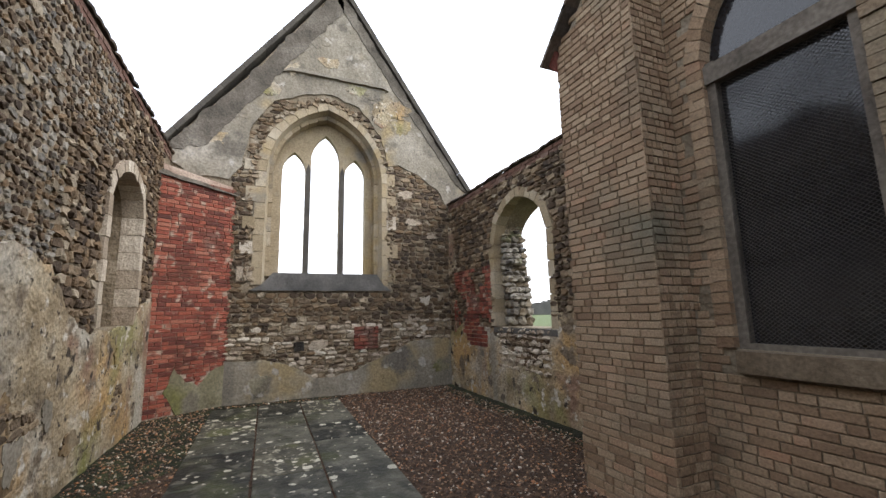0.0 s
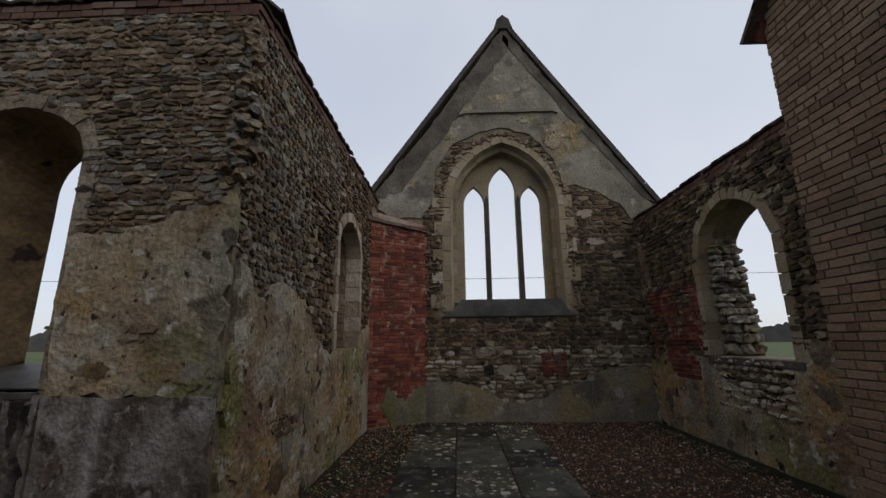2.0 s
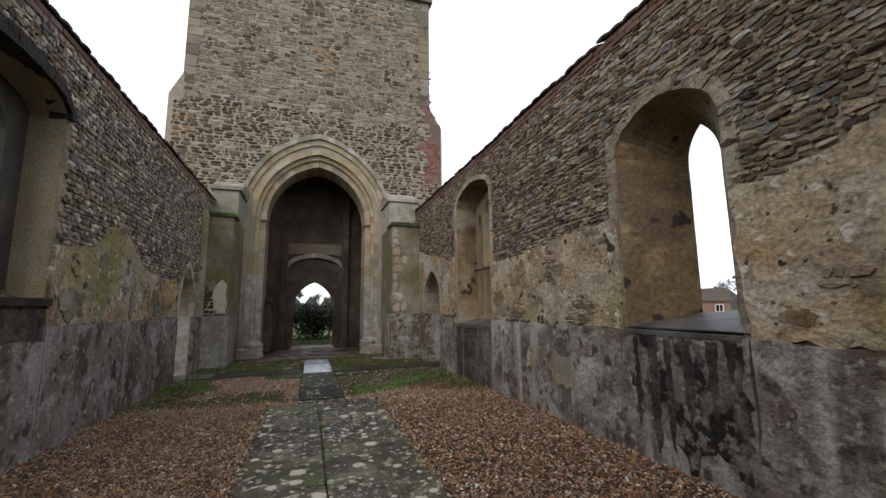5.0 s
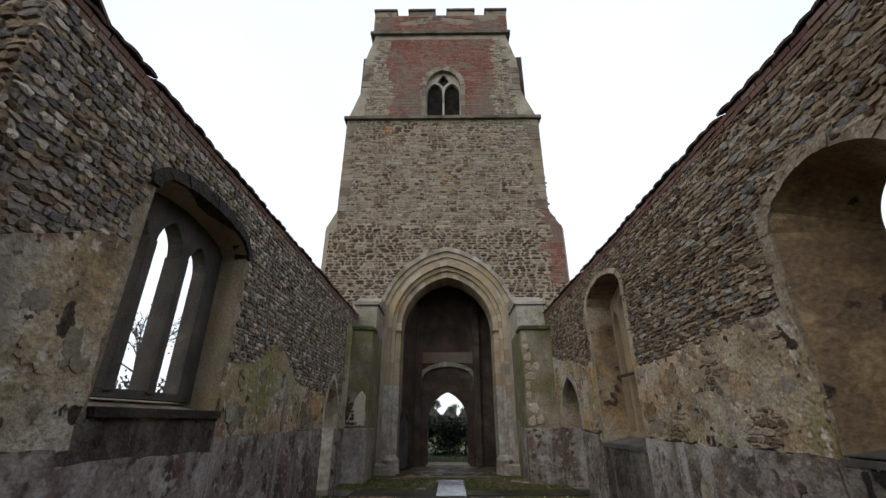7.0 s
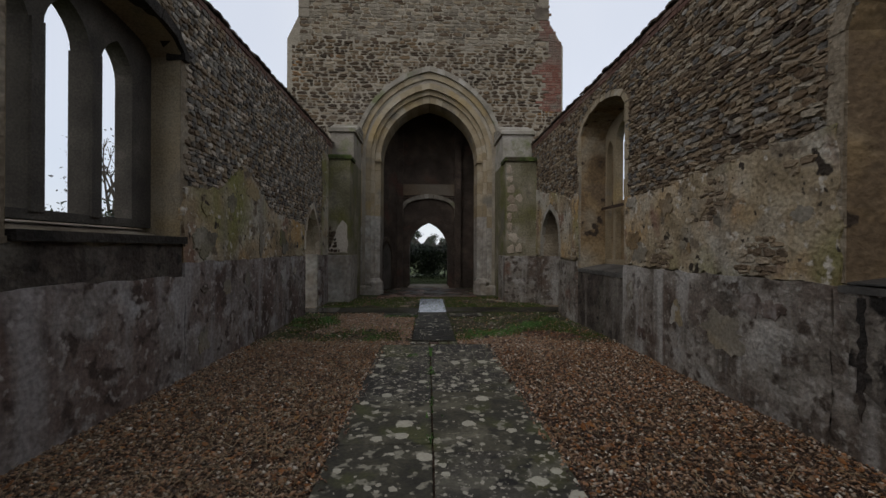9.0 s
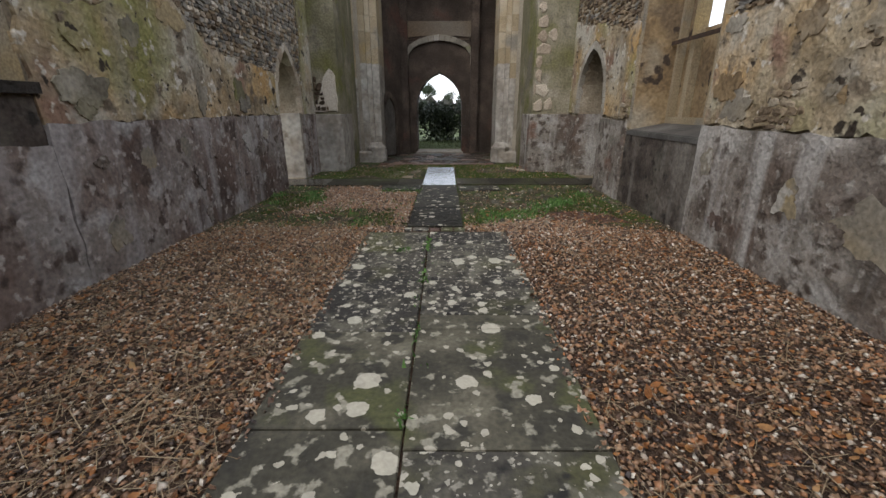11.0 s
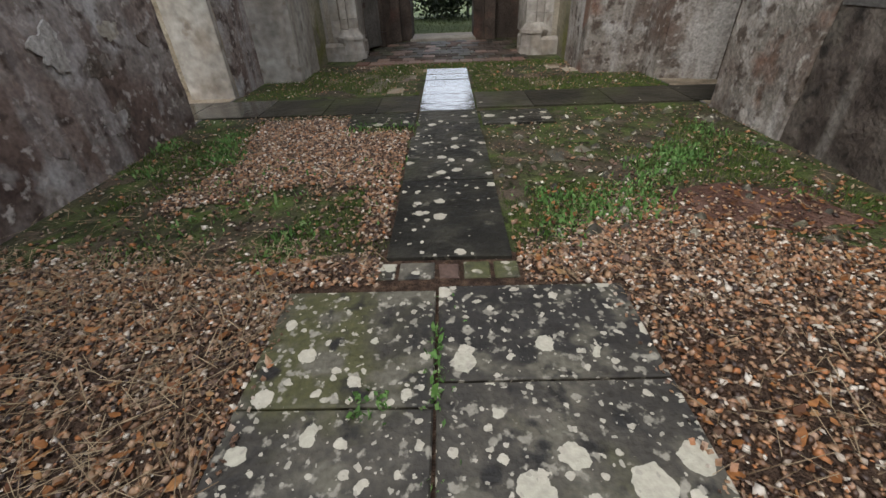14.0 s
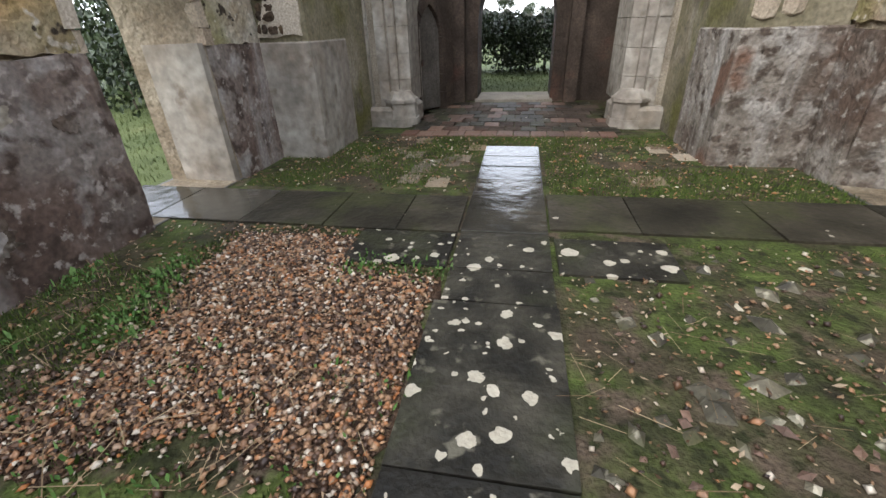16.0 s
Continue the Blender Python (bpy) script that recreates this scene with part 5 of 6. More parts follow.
structure("wall_south_recess", box_mesh("wall_south_recess", -4.2, -3.72, -4.6, 1.21, -0.3, 4.4, M_MORTAR), "plain rubble wall closing the recess", "wall")
structure("wall_recess_end", box_mesh("wall_recess_end", -3.71, -3.21, -5.0, -4.53, -0.3, 4.1, M_BUFFMORTAR), "plain wall closing the recess", "wall")

# ---- tower ----
MW = frame_of((0, 13.1, 0), (1, 0, 0), (0, 1, 0))
TC = -0.17
ta_in = open_arch(TC - 1.6, TC + 1.6, 0.0, 4.4, 6.3, 10, 10)
bell = open_arch(TC - 0.75 - .12, TC + 0.75 - .12, 13.45, 15.2, 16.1)
t_outer = [(-4.74, -0.3), (4.2, -0.3), (4.2, 8.15), (3.72, 8.95), (3.72, 13.3), (3.12, 14.85), (3.05, 16.65), (2.65, 18.2), (2.65, 18.5), (-3.5, 18.5), (-3.5, 18.2), (-3.88, 16.7), (-3.92, 14.85), (-4.38, 13.3), (-4.38, 8.95), (-4.74, 8.2)]
hole_t = open_arch(TC - 1.95, TC + 1.95, 0.0, 4.4, 6.7, 10, 10)
brick_belfry = [brick_variant("brick", M_BELFRY)]
M_TOWERMORTAR = material("pale_tower_mortar", ((0.3, (0.26, 0.23, 0.185)), (0.7, (0.44, 0.40, 0.33))), 2.0, bump=0.8)
tower = structure("tower_wall", solid(MW, t_outer, [(hole_t, hole_t), (bell, bell)], 0, 1.3, "tower_wall", M_TOWERMORTAR), "tall square church tower of rubble stone and red brick", "tower")
t_free = clear_of([grown(open_arch(TC - 2.4, TC + 2.4, -0.3, 4.4, 7.4, 10, 10), 0.02)])
tp = [(x, y) for x, y in t_outer]
stones_towergrey = stone_variants("stone", M_TOWERGREY, 10, 6, 0.6)
red_edge = lambda u, v: u > 3.45 + 0.5 * noise.noise((u * 1.5, v * 2.1, 2.0)) and 6.0 < v < 10.5
t_bare = lambda u, v: t_free(u, v) and inside_poly(tp, u, v) and not red_edge(u, v)
dark_zone = lambda u, v: v + 0.9 * noise.noise((u * 0.5, v * 0.5, 7.0)) < 8.2
lay(MW, (-4.6, 4.1, 4.2, 9.4), lambda u, v: t_bare(u, v) and dark_zone(u, v), 0.115, 0.25, 0.03, stones_tower * 2 + stones_dark * 2, tower, "stone", 200, (-4, 3.6, 6.2, 8.6), 131, fill=0.87, wild=0.4, tilt=0.05)
lay(MW, (-4.35, 3.7, 7.2, 13.2), lambda u, v: t_bare(u, v) and not dark_zone(u, v) and v < 12.3 + 0.5 * noise.noise((u * 0.7, 1.0, 3.0)), 0.1, 0.21, 0.02, stones_towergrey * 3 + stones_tower * 2, tower, "stone", 0, None, 132, fill=1.0, wild=0.4, tilt=0.05)
lay(MW, (-4.35, 3.7, 11.6, 13.2), lambda u, v: t_bare(u, v) and v >= 12.3 + 0.5 * noise.noise((u * 0.7, 1.0, 3.0)), 0.115, 0.24, 0.025, stones_tower * 3 + stones_towergrey, tower, "stone", 0, None, 135, fill=0.95, wild=0.4, tilt=0.05)
lay(MW, (2.6, 4.15, 4.9, 11.5), lambda u, v: t_free(u, v) and inside_poly(tp, u, v) and red_edge(u, v), 0.085, 0.23, 0.02, brick_belfry, tower, "brick", 0, None, 136, fill=0.95, wild=0.05)
belfry_in = lambda u, v: not inside_poly(grown(bell, 0.2), u, v) and inside_poly(tp, u, v) and abs(u + 0.42) < 3.3 - (v - 13.4) * 0.09
red_mid = lambda u, v: abs(u + 0.4) < 2.35 + 0.5 * noise.noise((u, v * 0.8, 5.0))
lay(MW, (-3.6, 2.8, 13.45, 18.0), lambda u, v: belfry_in(u, v) and red_mid(u, v), 0.085, 0.24, 0.014, brick_belfry, tower, "brick", 0, None, 133, fill=0.95, wild=0.05)
lay(MW, (-3.7, 2.9, 13.45, 18.0), lambda u, v: belfry_in(u, v) and not red_mid(u, v), 0.12, 0.26, 0.02, stones_towergrey, tower, "stone", 0, None, 137, fill=1.0, wild=0.35, tilt=0.04)
for side in (-1, 1):
    z = 8.3
    rs = random.Random(9 + side)
    while z < 18.0:
        h = rs.uniform(0.28, 0.4)
        edge = (-4.38 if side < 0 else 3.72) if z < 13.2 else ((-3.9 - (-3.9 + 4.38) * max(0, 1 - (z - 13.3) / 1.5) if side < 0 else 3.1 + 0.6 * max(0, 1 - (z - 13.3) / 1.5)) if z < 16.6 else (-3.6 if side < 0 else 2.75))
        w = rs.uniform(0.3, 0.5)
        a, b = (edge, edge + w) if side < 0 else (edge - w, edge)
        if 8.9 < z < 13.0 or 14.9 < z < 16.2:
            part("quoin", solid(MW, [(a, z), (b, z), (b, z + h - 0.02), (a, z + h - 0.02)], [], -0.03, 0.1, "quoin", M_TOWERGREY), tower)
        z += h
for a, b, z, h in ((-4.5, 3.84, 13.28, 0.14), (-3.72, 2.86, 18.3, 0.16)):
    part("string_course", solid(MW, [(a, z), (b, z), (b, z + h), (a, z + h)], [], -0.14, 1.3, "string_course", M_BAND), tower)
part("parapet", solid(MW, [(-3.6, 18.46), (2.75, 18.46), (2.75, 19.6), (-3.6, 19.6)], [], -0.04, 0.4, "parapet", M_TOWERGREY), tower, "grey stone parapet with brick courses")
lay(MW, (-3.55, 2.7, 18.5, 19.5), lambda u, v: noise.noise((u * 0.8, v * 2.0, 9.0)) > -0.15 or v < 18.9, 0.085, 0.24, 0.02, brick_belfry, tower, "brick", 0, None, 134, fill=0.95, wild=0.05, face=-0.045)
for a, b in ((-3.6, -2.55), (-1.95, -0.7), (-0.1, 1.2), (1.75, 2.75)):
    part("merlon", solid(MW, [(a, 19.6), (b, 19.6), (b, 19.88), (a, 19.88)], [], -0.04, 0.4, "merlon", M_TOWERGREY), tower)
    part("merlon_cap", solid(MW, [(a - 0.04, 19.88), (b + 0.04, 19.88), (b + 0.04, 20.0), (a - 0.04, 20.0)], [], -0.1, 0.46, "merlon_cap", M_MULLION), tower)
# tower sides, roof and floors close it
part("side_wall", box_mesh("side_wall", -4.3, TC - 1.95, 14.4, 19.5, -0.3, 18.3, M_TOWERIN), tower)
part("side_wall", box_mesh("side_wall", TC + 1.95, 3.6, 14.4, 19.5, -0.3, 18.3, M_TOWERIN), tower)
part("upper_floor", box_mesh("upper_floor", TC - 1.94, TC + 1.94, 14.4, 19.4, 8.2, 8.4, M_OAK), tower, "dark boarded ceiling inside the tower")
part("tower_roof", box_mesh("tower_roof", -3.4, 2.55, 14.4, 19.4, 18.3, 18.45, M_SLATE), tower)
MWW = frame_of((0, 15.5, 0), (1, 0, 0), (0, 1, 0))
wd = open_arch(TC - 0.74, TC + 0.74, 0.03, 1.5, 2.52)
part("inner_wall", solid(MWW, [(TC - 1.94, -0.3), (TC + 1.94, -0.3), (TC + 1.94, 8.2), (TC - 1.94, 8.2)], [(wd, wd)], 0, 0.9, "inner_wall", M_TOWERIN), tower, "inner wall of the tower, its shade put into the colour")
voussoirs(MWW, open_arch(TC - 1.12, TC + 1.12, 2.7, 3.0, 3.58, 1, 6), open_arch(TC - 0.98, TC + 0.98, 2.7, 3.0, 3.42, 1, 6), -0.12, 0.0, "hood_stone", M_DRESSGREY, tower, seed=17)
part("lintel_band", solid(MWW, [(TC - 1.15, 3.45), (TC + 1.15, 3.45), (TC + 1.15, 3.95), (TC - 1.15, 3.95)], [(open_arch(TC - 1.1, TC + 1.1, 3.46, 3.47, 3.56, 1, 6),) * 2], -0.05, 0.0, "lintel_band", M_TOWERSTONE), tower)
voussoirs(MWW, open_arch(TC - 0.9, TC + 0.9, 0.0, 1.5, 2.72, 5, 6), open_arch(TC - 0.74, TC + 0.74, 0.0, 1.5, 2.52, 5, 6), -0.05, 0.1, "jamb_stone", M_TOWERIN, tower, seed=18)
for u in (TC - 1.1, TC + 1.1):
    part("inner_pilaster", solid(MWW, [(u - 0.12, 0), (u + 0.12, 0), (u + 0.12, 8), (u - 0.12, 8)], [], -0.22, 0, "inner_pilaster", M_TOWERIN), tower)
part("threshold", box_mesh("threshold", TC - 0.78, TC + 0.78, 15.35, 16.4, -0.1, 0.06, M_DRESSGREY, 0.015), tower, "worn stone threshold")
# moulded tower arch
tower_arch = structure("tower_arch", solid(MW, [(TC - 2.62, 4.2), (TC - 2.32, 4.2), (TC - 2.36, 4.45), (TC - 2.55, 4.45)], [], -0.16, 0.0, "label_stop", M_DRESSGREY), "tall moulded pointed arch of cream stone", "arch")
part("label_stop", solid(MW, [(TC + 2.62, 4.2), (TC + 2.32, 4.2), (TC + 2.36, 4.45), (TC + 2.55, 4.45)], [], -0.16, 0.0, "label_stop", M_DRESSGREY), tower_arch)
voussoirs(MW, open_arch(TC - 2.44, TC + 2.44, 4.3, 4.42, 7.36, 1, 16), open_arch(TC - 2.32, TC + 2.32, 4.3, 4.42, 7.2, 1, 16), -0.14, 0.06, "hood_mould", M_DRESSGREY, tower_arch, 0.005, 21, "grey hood moulding")
orders = ((2.32, 2.16, 7.2, 7.0, -0.06, 0.2), (2.16, 2.05, 7.0, 6.86, 0.02, 0.3), (2.05, 1.9, 6.86, 6.68, -0.02, 0.4), (1.9, 1.78, 6.68, 6.53, 0.1, 0.5), (1.78, 1.6, 6.53, 6.3, 0.2, 1.2))
for k, (a, b, za, zb, w0, w1) in enumerate(orders):
    voussoirs(MW, open_arch(TC - a, TC + a, 0.3 if k != 1 else 0.3, 4.42, za, 11, 13), open_arch(TC - b, TC + b, 0.3, 4.42, zb, 11, 13), w0, w1, "arch_stone", M_DRESS, tower_arch, 0.006, 22 + k, "", (2.4, M_LIMEWASH))
for s in (-1, 1):
    c = TC + s * 1.69
    part("capital", box_mesh("capital", c - 0.13, c + 0.13, 13.22, 13.75, 4.32, 4.42, M_DRESS, 0.03), tower_arch)
    part("column_base", box_mesh("column_base", c - 0.16, c + 0.16, 13.1, 13.8, 0.0, 0.32, M_LIMEWASH, 0.06), tower_arch)
    c = TC + s * 2.1
    part("plinth_block", box_mesh("plinth_block", c - 0.28, c + 0.28, 12.92, 13.6, 0.0, 0.3, M_LIMEWASH, 0.05), tower_arch)
# moulded bases of the responds
def frustum(name, cx, cy, r0, r1, z0, z1, mat, n=8):
    ring = [(math.cos((i + 0.5) * 2 * math.pi / n), math.sin((i + 0.5) * 2 * math.pi / n)) for i in range(n)]
    v = [(cx + x * r0, cy + y * r0, z0) for x, y in ring] + [(cx + x * r1, cy + y * r1, z1) for x, y in ring]
    return mesh_of(name, v, [tuple(range(n))[::-1], tuple(range(n, 2 * n))] + [(i, (i + 1) % n, n + (i + 1) % n, n + i) for i in range(n)], mat)


for s in (-1, 1):
    c = TC + s * 1.74
    for r0, r1, z0, z1 in ((0.30, 0.29, 0.0, 0.12), (0.265, 0.255, 0.12, 0.36), (0.28, 0.27, 0.36, 0.41), (0.25, 0.16, 0.41, 0.52)):
        part("base_mould", frustum("base_mould", c, 13.18, r0, r1, z0, z1, M_LIMEWASH), tower_arch)
# belfry window
bell_w = structure("window_7", solid(MW, [(bell[0][0] - 0.1, 13.4), (bell[-1][0] + 0.1, 13.4), (bell[-1][0] + 0.1, 13.47), (bell[0][0] - 0.1, 13.47)], [], -0.05, 0.4, "sill", M_DRESSGREY), "two-light belfry window with dark louvres", "window")
bc = TC - 0.12
voussoirs(MW, open_arch(bc - 0.95, bc + 0.95, 13.45, 15.2, 16.38, 6, 6), open_arch(bc - 0.75, bc + 0.75, 13.45, 15.2, 16.1, 6, 6), -0.03, 0.2, "jamb_stone", M_TOWERGREY, bell_w, seed=31)
tracery(MW, open_arch(bc - 0.78, bc + 0.78, 13.45, 15.2, 16.13), [open_arch(bc - 0.71, bc - 0.045, 13.5, 14.95, 15.45), open_arch(bc + 0.045, bc + 0.71, 13.5, 14.95, 15.45), [(bc, 15.28), (bc + 0.26, 15.56), (bc + 0.12, 15.82), (bc, 15.95), (bc - 0.12, 15.82), (bc - 0.26, 15.56)]], 0.15, 0.3, "tracery", M_DRESSGREY, bell_w)
louvre = box_mesh("louvre", -0.76, 0.76, 0, 0.02, 0, 0.16, M_BLACK_AND_SHADE)
for k in range(15):
    part("louvre", louvre, bell_w, m=Matrix.Translation((bc, 13.5, 13.5 + k * 0.15)) @ Matrix.Rotation(0.6, 4, "X"))
part("backing", box_mesh("backing", bc - 0.9, bc + 0.9, 13.8, 13.85, 13.4, 16.2, M_BLACK_AND_SHADE), bell_w)
# stair door inside the tower
MD = frame_of((-1.9, 13.95, 0), (0.55, 1.0, 0), (-1.0, 0.55, 0))
stair = tagged(part("stair_door", solid(MD, open_arch(0.12, 0.72, 0.05, 1.25, 1.75, 4, 6), [], -0.02, 0.04, "stair_door", M_OAK)), "small pointed grey plank door shut in the tower", "door")
voussoirs(MD, open_arch(0.02, 0.82, 0.0, 1.25, 1.9, 4, 6), open_arch(0.12, 0.72, 0.0, 1.25, 1.75, 4, 6), -0.1, 0.06, "door_surround", M_TOWERIN, stair, seed=33)
for k in range(4):
    part("plank", solid(MD, [(0.14 + 0.145 * k, 0.06), (0.275 + 0.145 * k, 0.06), (0.275 + 0.145 * k, 1.4), (0.14 + 0.145 * k, 1.4)], [], -0.035, -0.02, "plank", M_OAK), stair)
part("ring_handle", solid(MD, [(0.2, 0.8), (0.25, 0.8), (0.25, 0.9), (0.2, 0.9)], [], -0.06, -0.035, "ring_handle", M_METAL), stair, "iron ring handle")
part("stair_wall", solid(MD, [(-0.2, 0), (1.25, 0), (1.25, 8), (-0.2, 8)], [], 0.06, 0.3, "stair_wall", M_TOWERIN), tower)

# wall stubs either side of the tower arch
for k, (x0, x1) in enumerate(((-3.02, -2.36), (1.98, 2.84))):
    stub = structure("wall_stub_%d" % (k + 1), box_mesh("wall_stub", x0, x1, 11.2, 13.1, -0.2, 4.0, M_ALGAE, 0.02), "plastered wall stub beside the tower arch, green with algae", "wall")
    part("lower_render", box_mesh("lower_render", x0 - 0.03, x1 + 0.03, 11.15, 12.2, -0.1, 1.3, M_LIMEWASH if k == 0 else M_RENDER, 0.015), stub, "grey cement render")
    part("upper_stub", box_mesh("upper_stub", x0 + 0.0, x1, 11.75, 13.1, 3.98, 4.85, M_DRESSGREY, 0.02), stub)
    part("moss_ledge", box_mesh("moss_ledge", x0 - 0.05, x1 + 0.05, 11.15, 11.8, 3.95, 4.07, M_MOSS, 0.03), stub, "mossy ledge")
    for j in range(3):
        part("weathering_stone", box_mesh("weathering_stone", x0 - 0.06, x1 + 0.06, 11.68 + 0.3 * j, 13.05, 4.85 + 0.13 * j, 4.98 + 0.13 * j, M_DRESSGREY, 0.03), stub, "stepped green weathering stone")
MK = frame_of((0, 11.2, 0), (1, 0, 0), (0, 1, 0))
slot = bpy.data.objects["wall_stub_1"]
part("stoup_recess", solid(MK, ragged([(-2.95, 1.36), (-2.42, 1.36), (-2.42, 2.1), (-2.55, 2.26), (-2.68, 2.1), (-2.8, 1.7)], 0.02, 0.1, 141), [], -0.03, 0.02, "stoup_recess", M_PALESTONE), slot, "broken pale stone recess")
lay(MK, (-2.92, -2.62, 1.38, 2.0), lambda u, v: u < -2.95 + 0.3 * (2.2 - v) + 0.08, 0.1, 0.13, 0.05, stones_dark, slot, "rubble_stone", 20, None, 142)
quo = bpy.data.objects["wall_stub_2"]
lay(MK, (2.0, 2.45, 1.35, 3.8), lambda u, v: u < 2.3 + 0.12 * math.sin(v * 5), 0.26, 0.36, 0.03, stones_pale, quo, "quoin_stone", 30, None, 143, fill=0.97, wild=0.2)


# ---- paving ----
rp = random.Random(12)


def slab(x0, x1, y0, y1, mat, label, group, top=0.03, cat="paving slab"):
    g = 0.006
    me = box_mesh("paving_slab", x0 + g - (x0 + x1) / 2, x1 - g - (x0 + x1) / 2, y0 + g - (y0 + y1) / 2, y1 - g - (y0 + y1) / 2, -0.03, top, mat, 0.0015 if mat in (M_WETSLAB, M_MUDSLAB, M_DAMPSLAB) else 0.006, 0.004, rp)
    ob = new("paving_slab", me)
    ob.location = ((x0 + x1) / 2, (y0 + y1) / 2, rp.uniform(-0.003, 0.003))
    ob.rotation_euler = (rp.uniform(-.004, .004), rp.uniform(-.004, .004), rp.uniform(-.006, .006))
    return tagged(ob, label, cat, group)


dark_l, pale_l = "dark stone paving slab spotted with white lichen", "pale worn paving slab with lichen and moss"
ys_l = (6.04, 5.38, 4.6, 3.77, 2.9, 1.9, 0.75, -0.2, -1.2, -2.2)
ys_r = (6.07, 5.49, 4.67, 4.0, 3.8, 2.78, 2.19, 1.1, 0.2, -0.8, -1.7)
for k, (a, b) in enumerate(zip(ys_l, ys_l[1:])):
    slab(-0.9, -0.16, b, a, M_SLABPALE if k in (3, 4, 6) else M_SLAB, pale_l if k in (3, 4, 6) else dark_l, "slabs of the wide path")
for k, (a, b) in enumerate(zip(ys_r, ys_r[1:])):
    slab(-0.158, 0.75, b, a, M_SLABPALE if k in (3, 4, 7) else M_SLAB, pale_l if k in (3, 4, 7) else dark_l, "slabs of the wide path")
ys_n = (6.31, 7.33, 8.35)
for a, b in zip(ys_n, ys_n[1:]):
    slab(-0.45, 0.25, a, b, M_DAMPSLAB, "damp dark slab with a few lichen spots", "slabs of the narrow path")
for a, b in ((-0.52, -0.38), (-0.37, -0.17), (-0.03, 0.12), (0.13, 0.27)):
    slab(a, b, 6.14, 6.29, M_SLAB if b < 0 else M_SLABPALE, "small broken stone set across the path", "broken stones across the path", 0.02, "stone")
slab(-0.16, -0.04, 6.15, 6.28, M_DAMPTILE, "single worn red brick set in the path", "broken stones across the path", 0.02, "brick")
for a, b in ((8.36, 8.72), (8.73, 9.25), (9.26, 10.02), (10.03, 10.45), (10.46, 10.9), (10.91, 11.3), (11.31, 11.76)):
    slab(-0.42, 0.24, a, b, M_WETSLAB if a > 9 else M_DAMPSLAB, "wet shining slab reflecting the sky" if a > 9 else "damp dark slab with a few lichen spots", "slabs of the narrow path", 0.024)
x = -3.9
for w in (0.75, 0.85, 0.75, 0.62, 0.49):
    slab(x, x + w, 9.24, 9.98, M_WETSLAB if x < -3.0 else M_MUDSLAB, "damp dark slab of the cross path", "slabs of the cross path", 0.02)
    x += w
x = 0.25
for w in (0.66, 0.95, 0.9, 0.72):
    slab(x, x + w, 9.36, 10.1, M_MUDSLAB, "damp dark slab of the cross path", "slabs of the cross path", 0.02)
    x += w
for a, b in ((-1.18, -0.44), (0.27, 1.03)):
    slab(a, b, 8.72, 9.22, M_DAMPSLAB, "damp slab beside the path with white lichen", "slabs of the cross path", 0.02)
xs = (2.2, 3.3, 4.42, 5.4, 6.2, 7.0, 7.9)
for i, (a, b) in enumerate(zip(xs, xs[1:])):
    for j, (c, d) in enumerate(((-0.75, -1.45), (-1.46, -2.12), (-2.13, -2.8))):
        pale = (i * 3 + j) % 5 == 2
        slab(a, b, d, c, M_SLABPALE if pale else M_TRANSEPTSLAB, pale_l if pale else "black damp paving slab with sparse white lichen", "slabs of the transept floor", 0.022)
# brick and stone floor inside the tower arch
tile_me = {}
for y in range(9):
    for x in range(13):
        a = -1.62 + 0.235 * x + (0.1 if y % 2 else 0)
        mt = rp.choice((M_DAMPTILE, M_MUDSLAB, M_MUDSLAB, M_MUDSLAB, M_TOWERIN, M_TOWERIN)) if y else rp.choice((M_DAMPTILE, M_REDTILE))
        if mt.name not in tile_me:
            tile_me[mt.name] = box_mesh("floor_brick", -0.112, 0.112, -0.15, 0.15, -0.02, 0.025, mt, 0.008)
        part("floor_brick", tile_me[mt.name], bpy.data.objects["floor"], m=Matrix.Translation((a, 12.5 + 0.32 * y, rp.uniform(-.012, 0.0))))
for k in range(26):
    a, b = rp.uniform(-2.4, 2.6), rp.uniform(10.2, 12.3)
    if -0.5 < a < 0.3:
        continue
    part("floor_brick", tile_me.setdefault("moss", box_mesh("floor_brick", -0.11, 0.11, -0.14, 0.14, -0.02, 0.006, M_TOWERSTONE, 0.004)), bpy.data.objects["floor"], m=pose(a, b, 0, 0, 0, rp.uniform(-4, 4)))

# ---- loose gravel, moss and straw ----
random.seed(4)
gravel_1 = [(-3.0, -4.3), (2.0, -4.3), (2.9, -5.1), (8.15, -5.1), (8.15, 0.1), (2.9, 0.12), (2.85, 6.1), (2.3, 6.25), (1.9, 6.45), (1.4, 6.8), (1.1, 7.15), (0.55, 6.45), (-0.5, 6.4), (-1.4, 6.3), (-2.5, 6.4), (-2.95, 6.0)]
gravel_2 = [(-2.14, 9.08), (-1.17, 9.05), (-1.1, 8.66), (-0.48, 8.6), (-0.47, 6.55), (-0.62, 6.5), (-0.72, 7.25), (-1.05, 7.42), (-1.5, 7.25), (-2.1, 6.95), (-2.2, 7.1), (-1.95, 7.8)]


def paved(x, y):
    return (-0.9 < x < 0.75 and y < 6.1) or (-0.47 < x < 0.28 and y < 11.8) or (2.2 < x < 7.95 and -2.8 < y < -0.75) or (9.22 < y < 10.1) or (8.72 < y < 9.22 and -1.18 < x < 1.03)


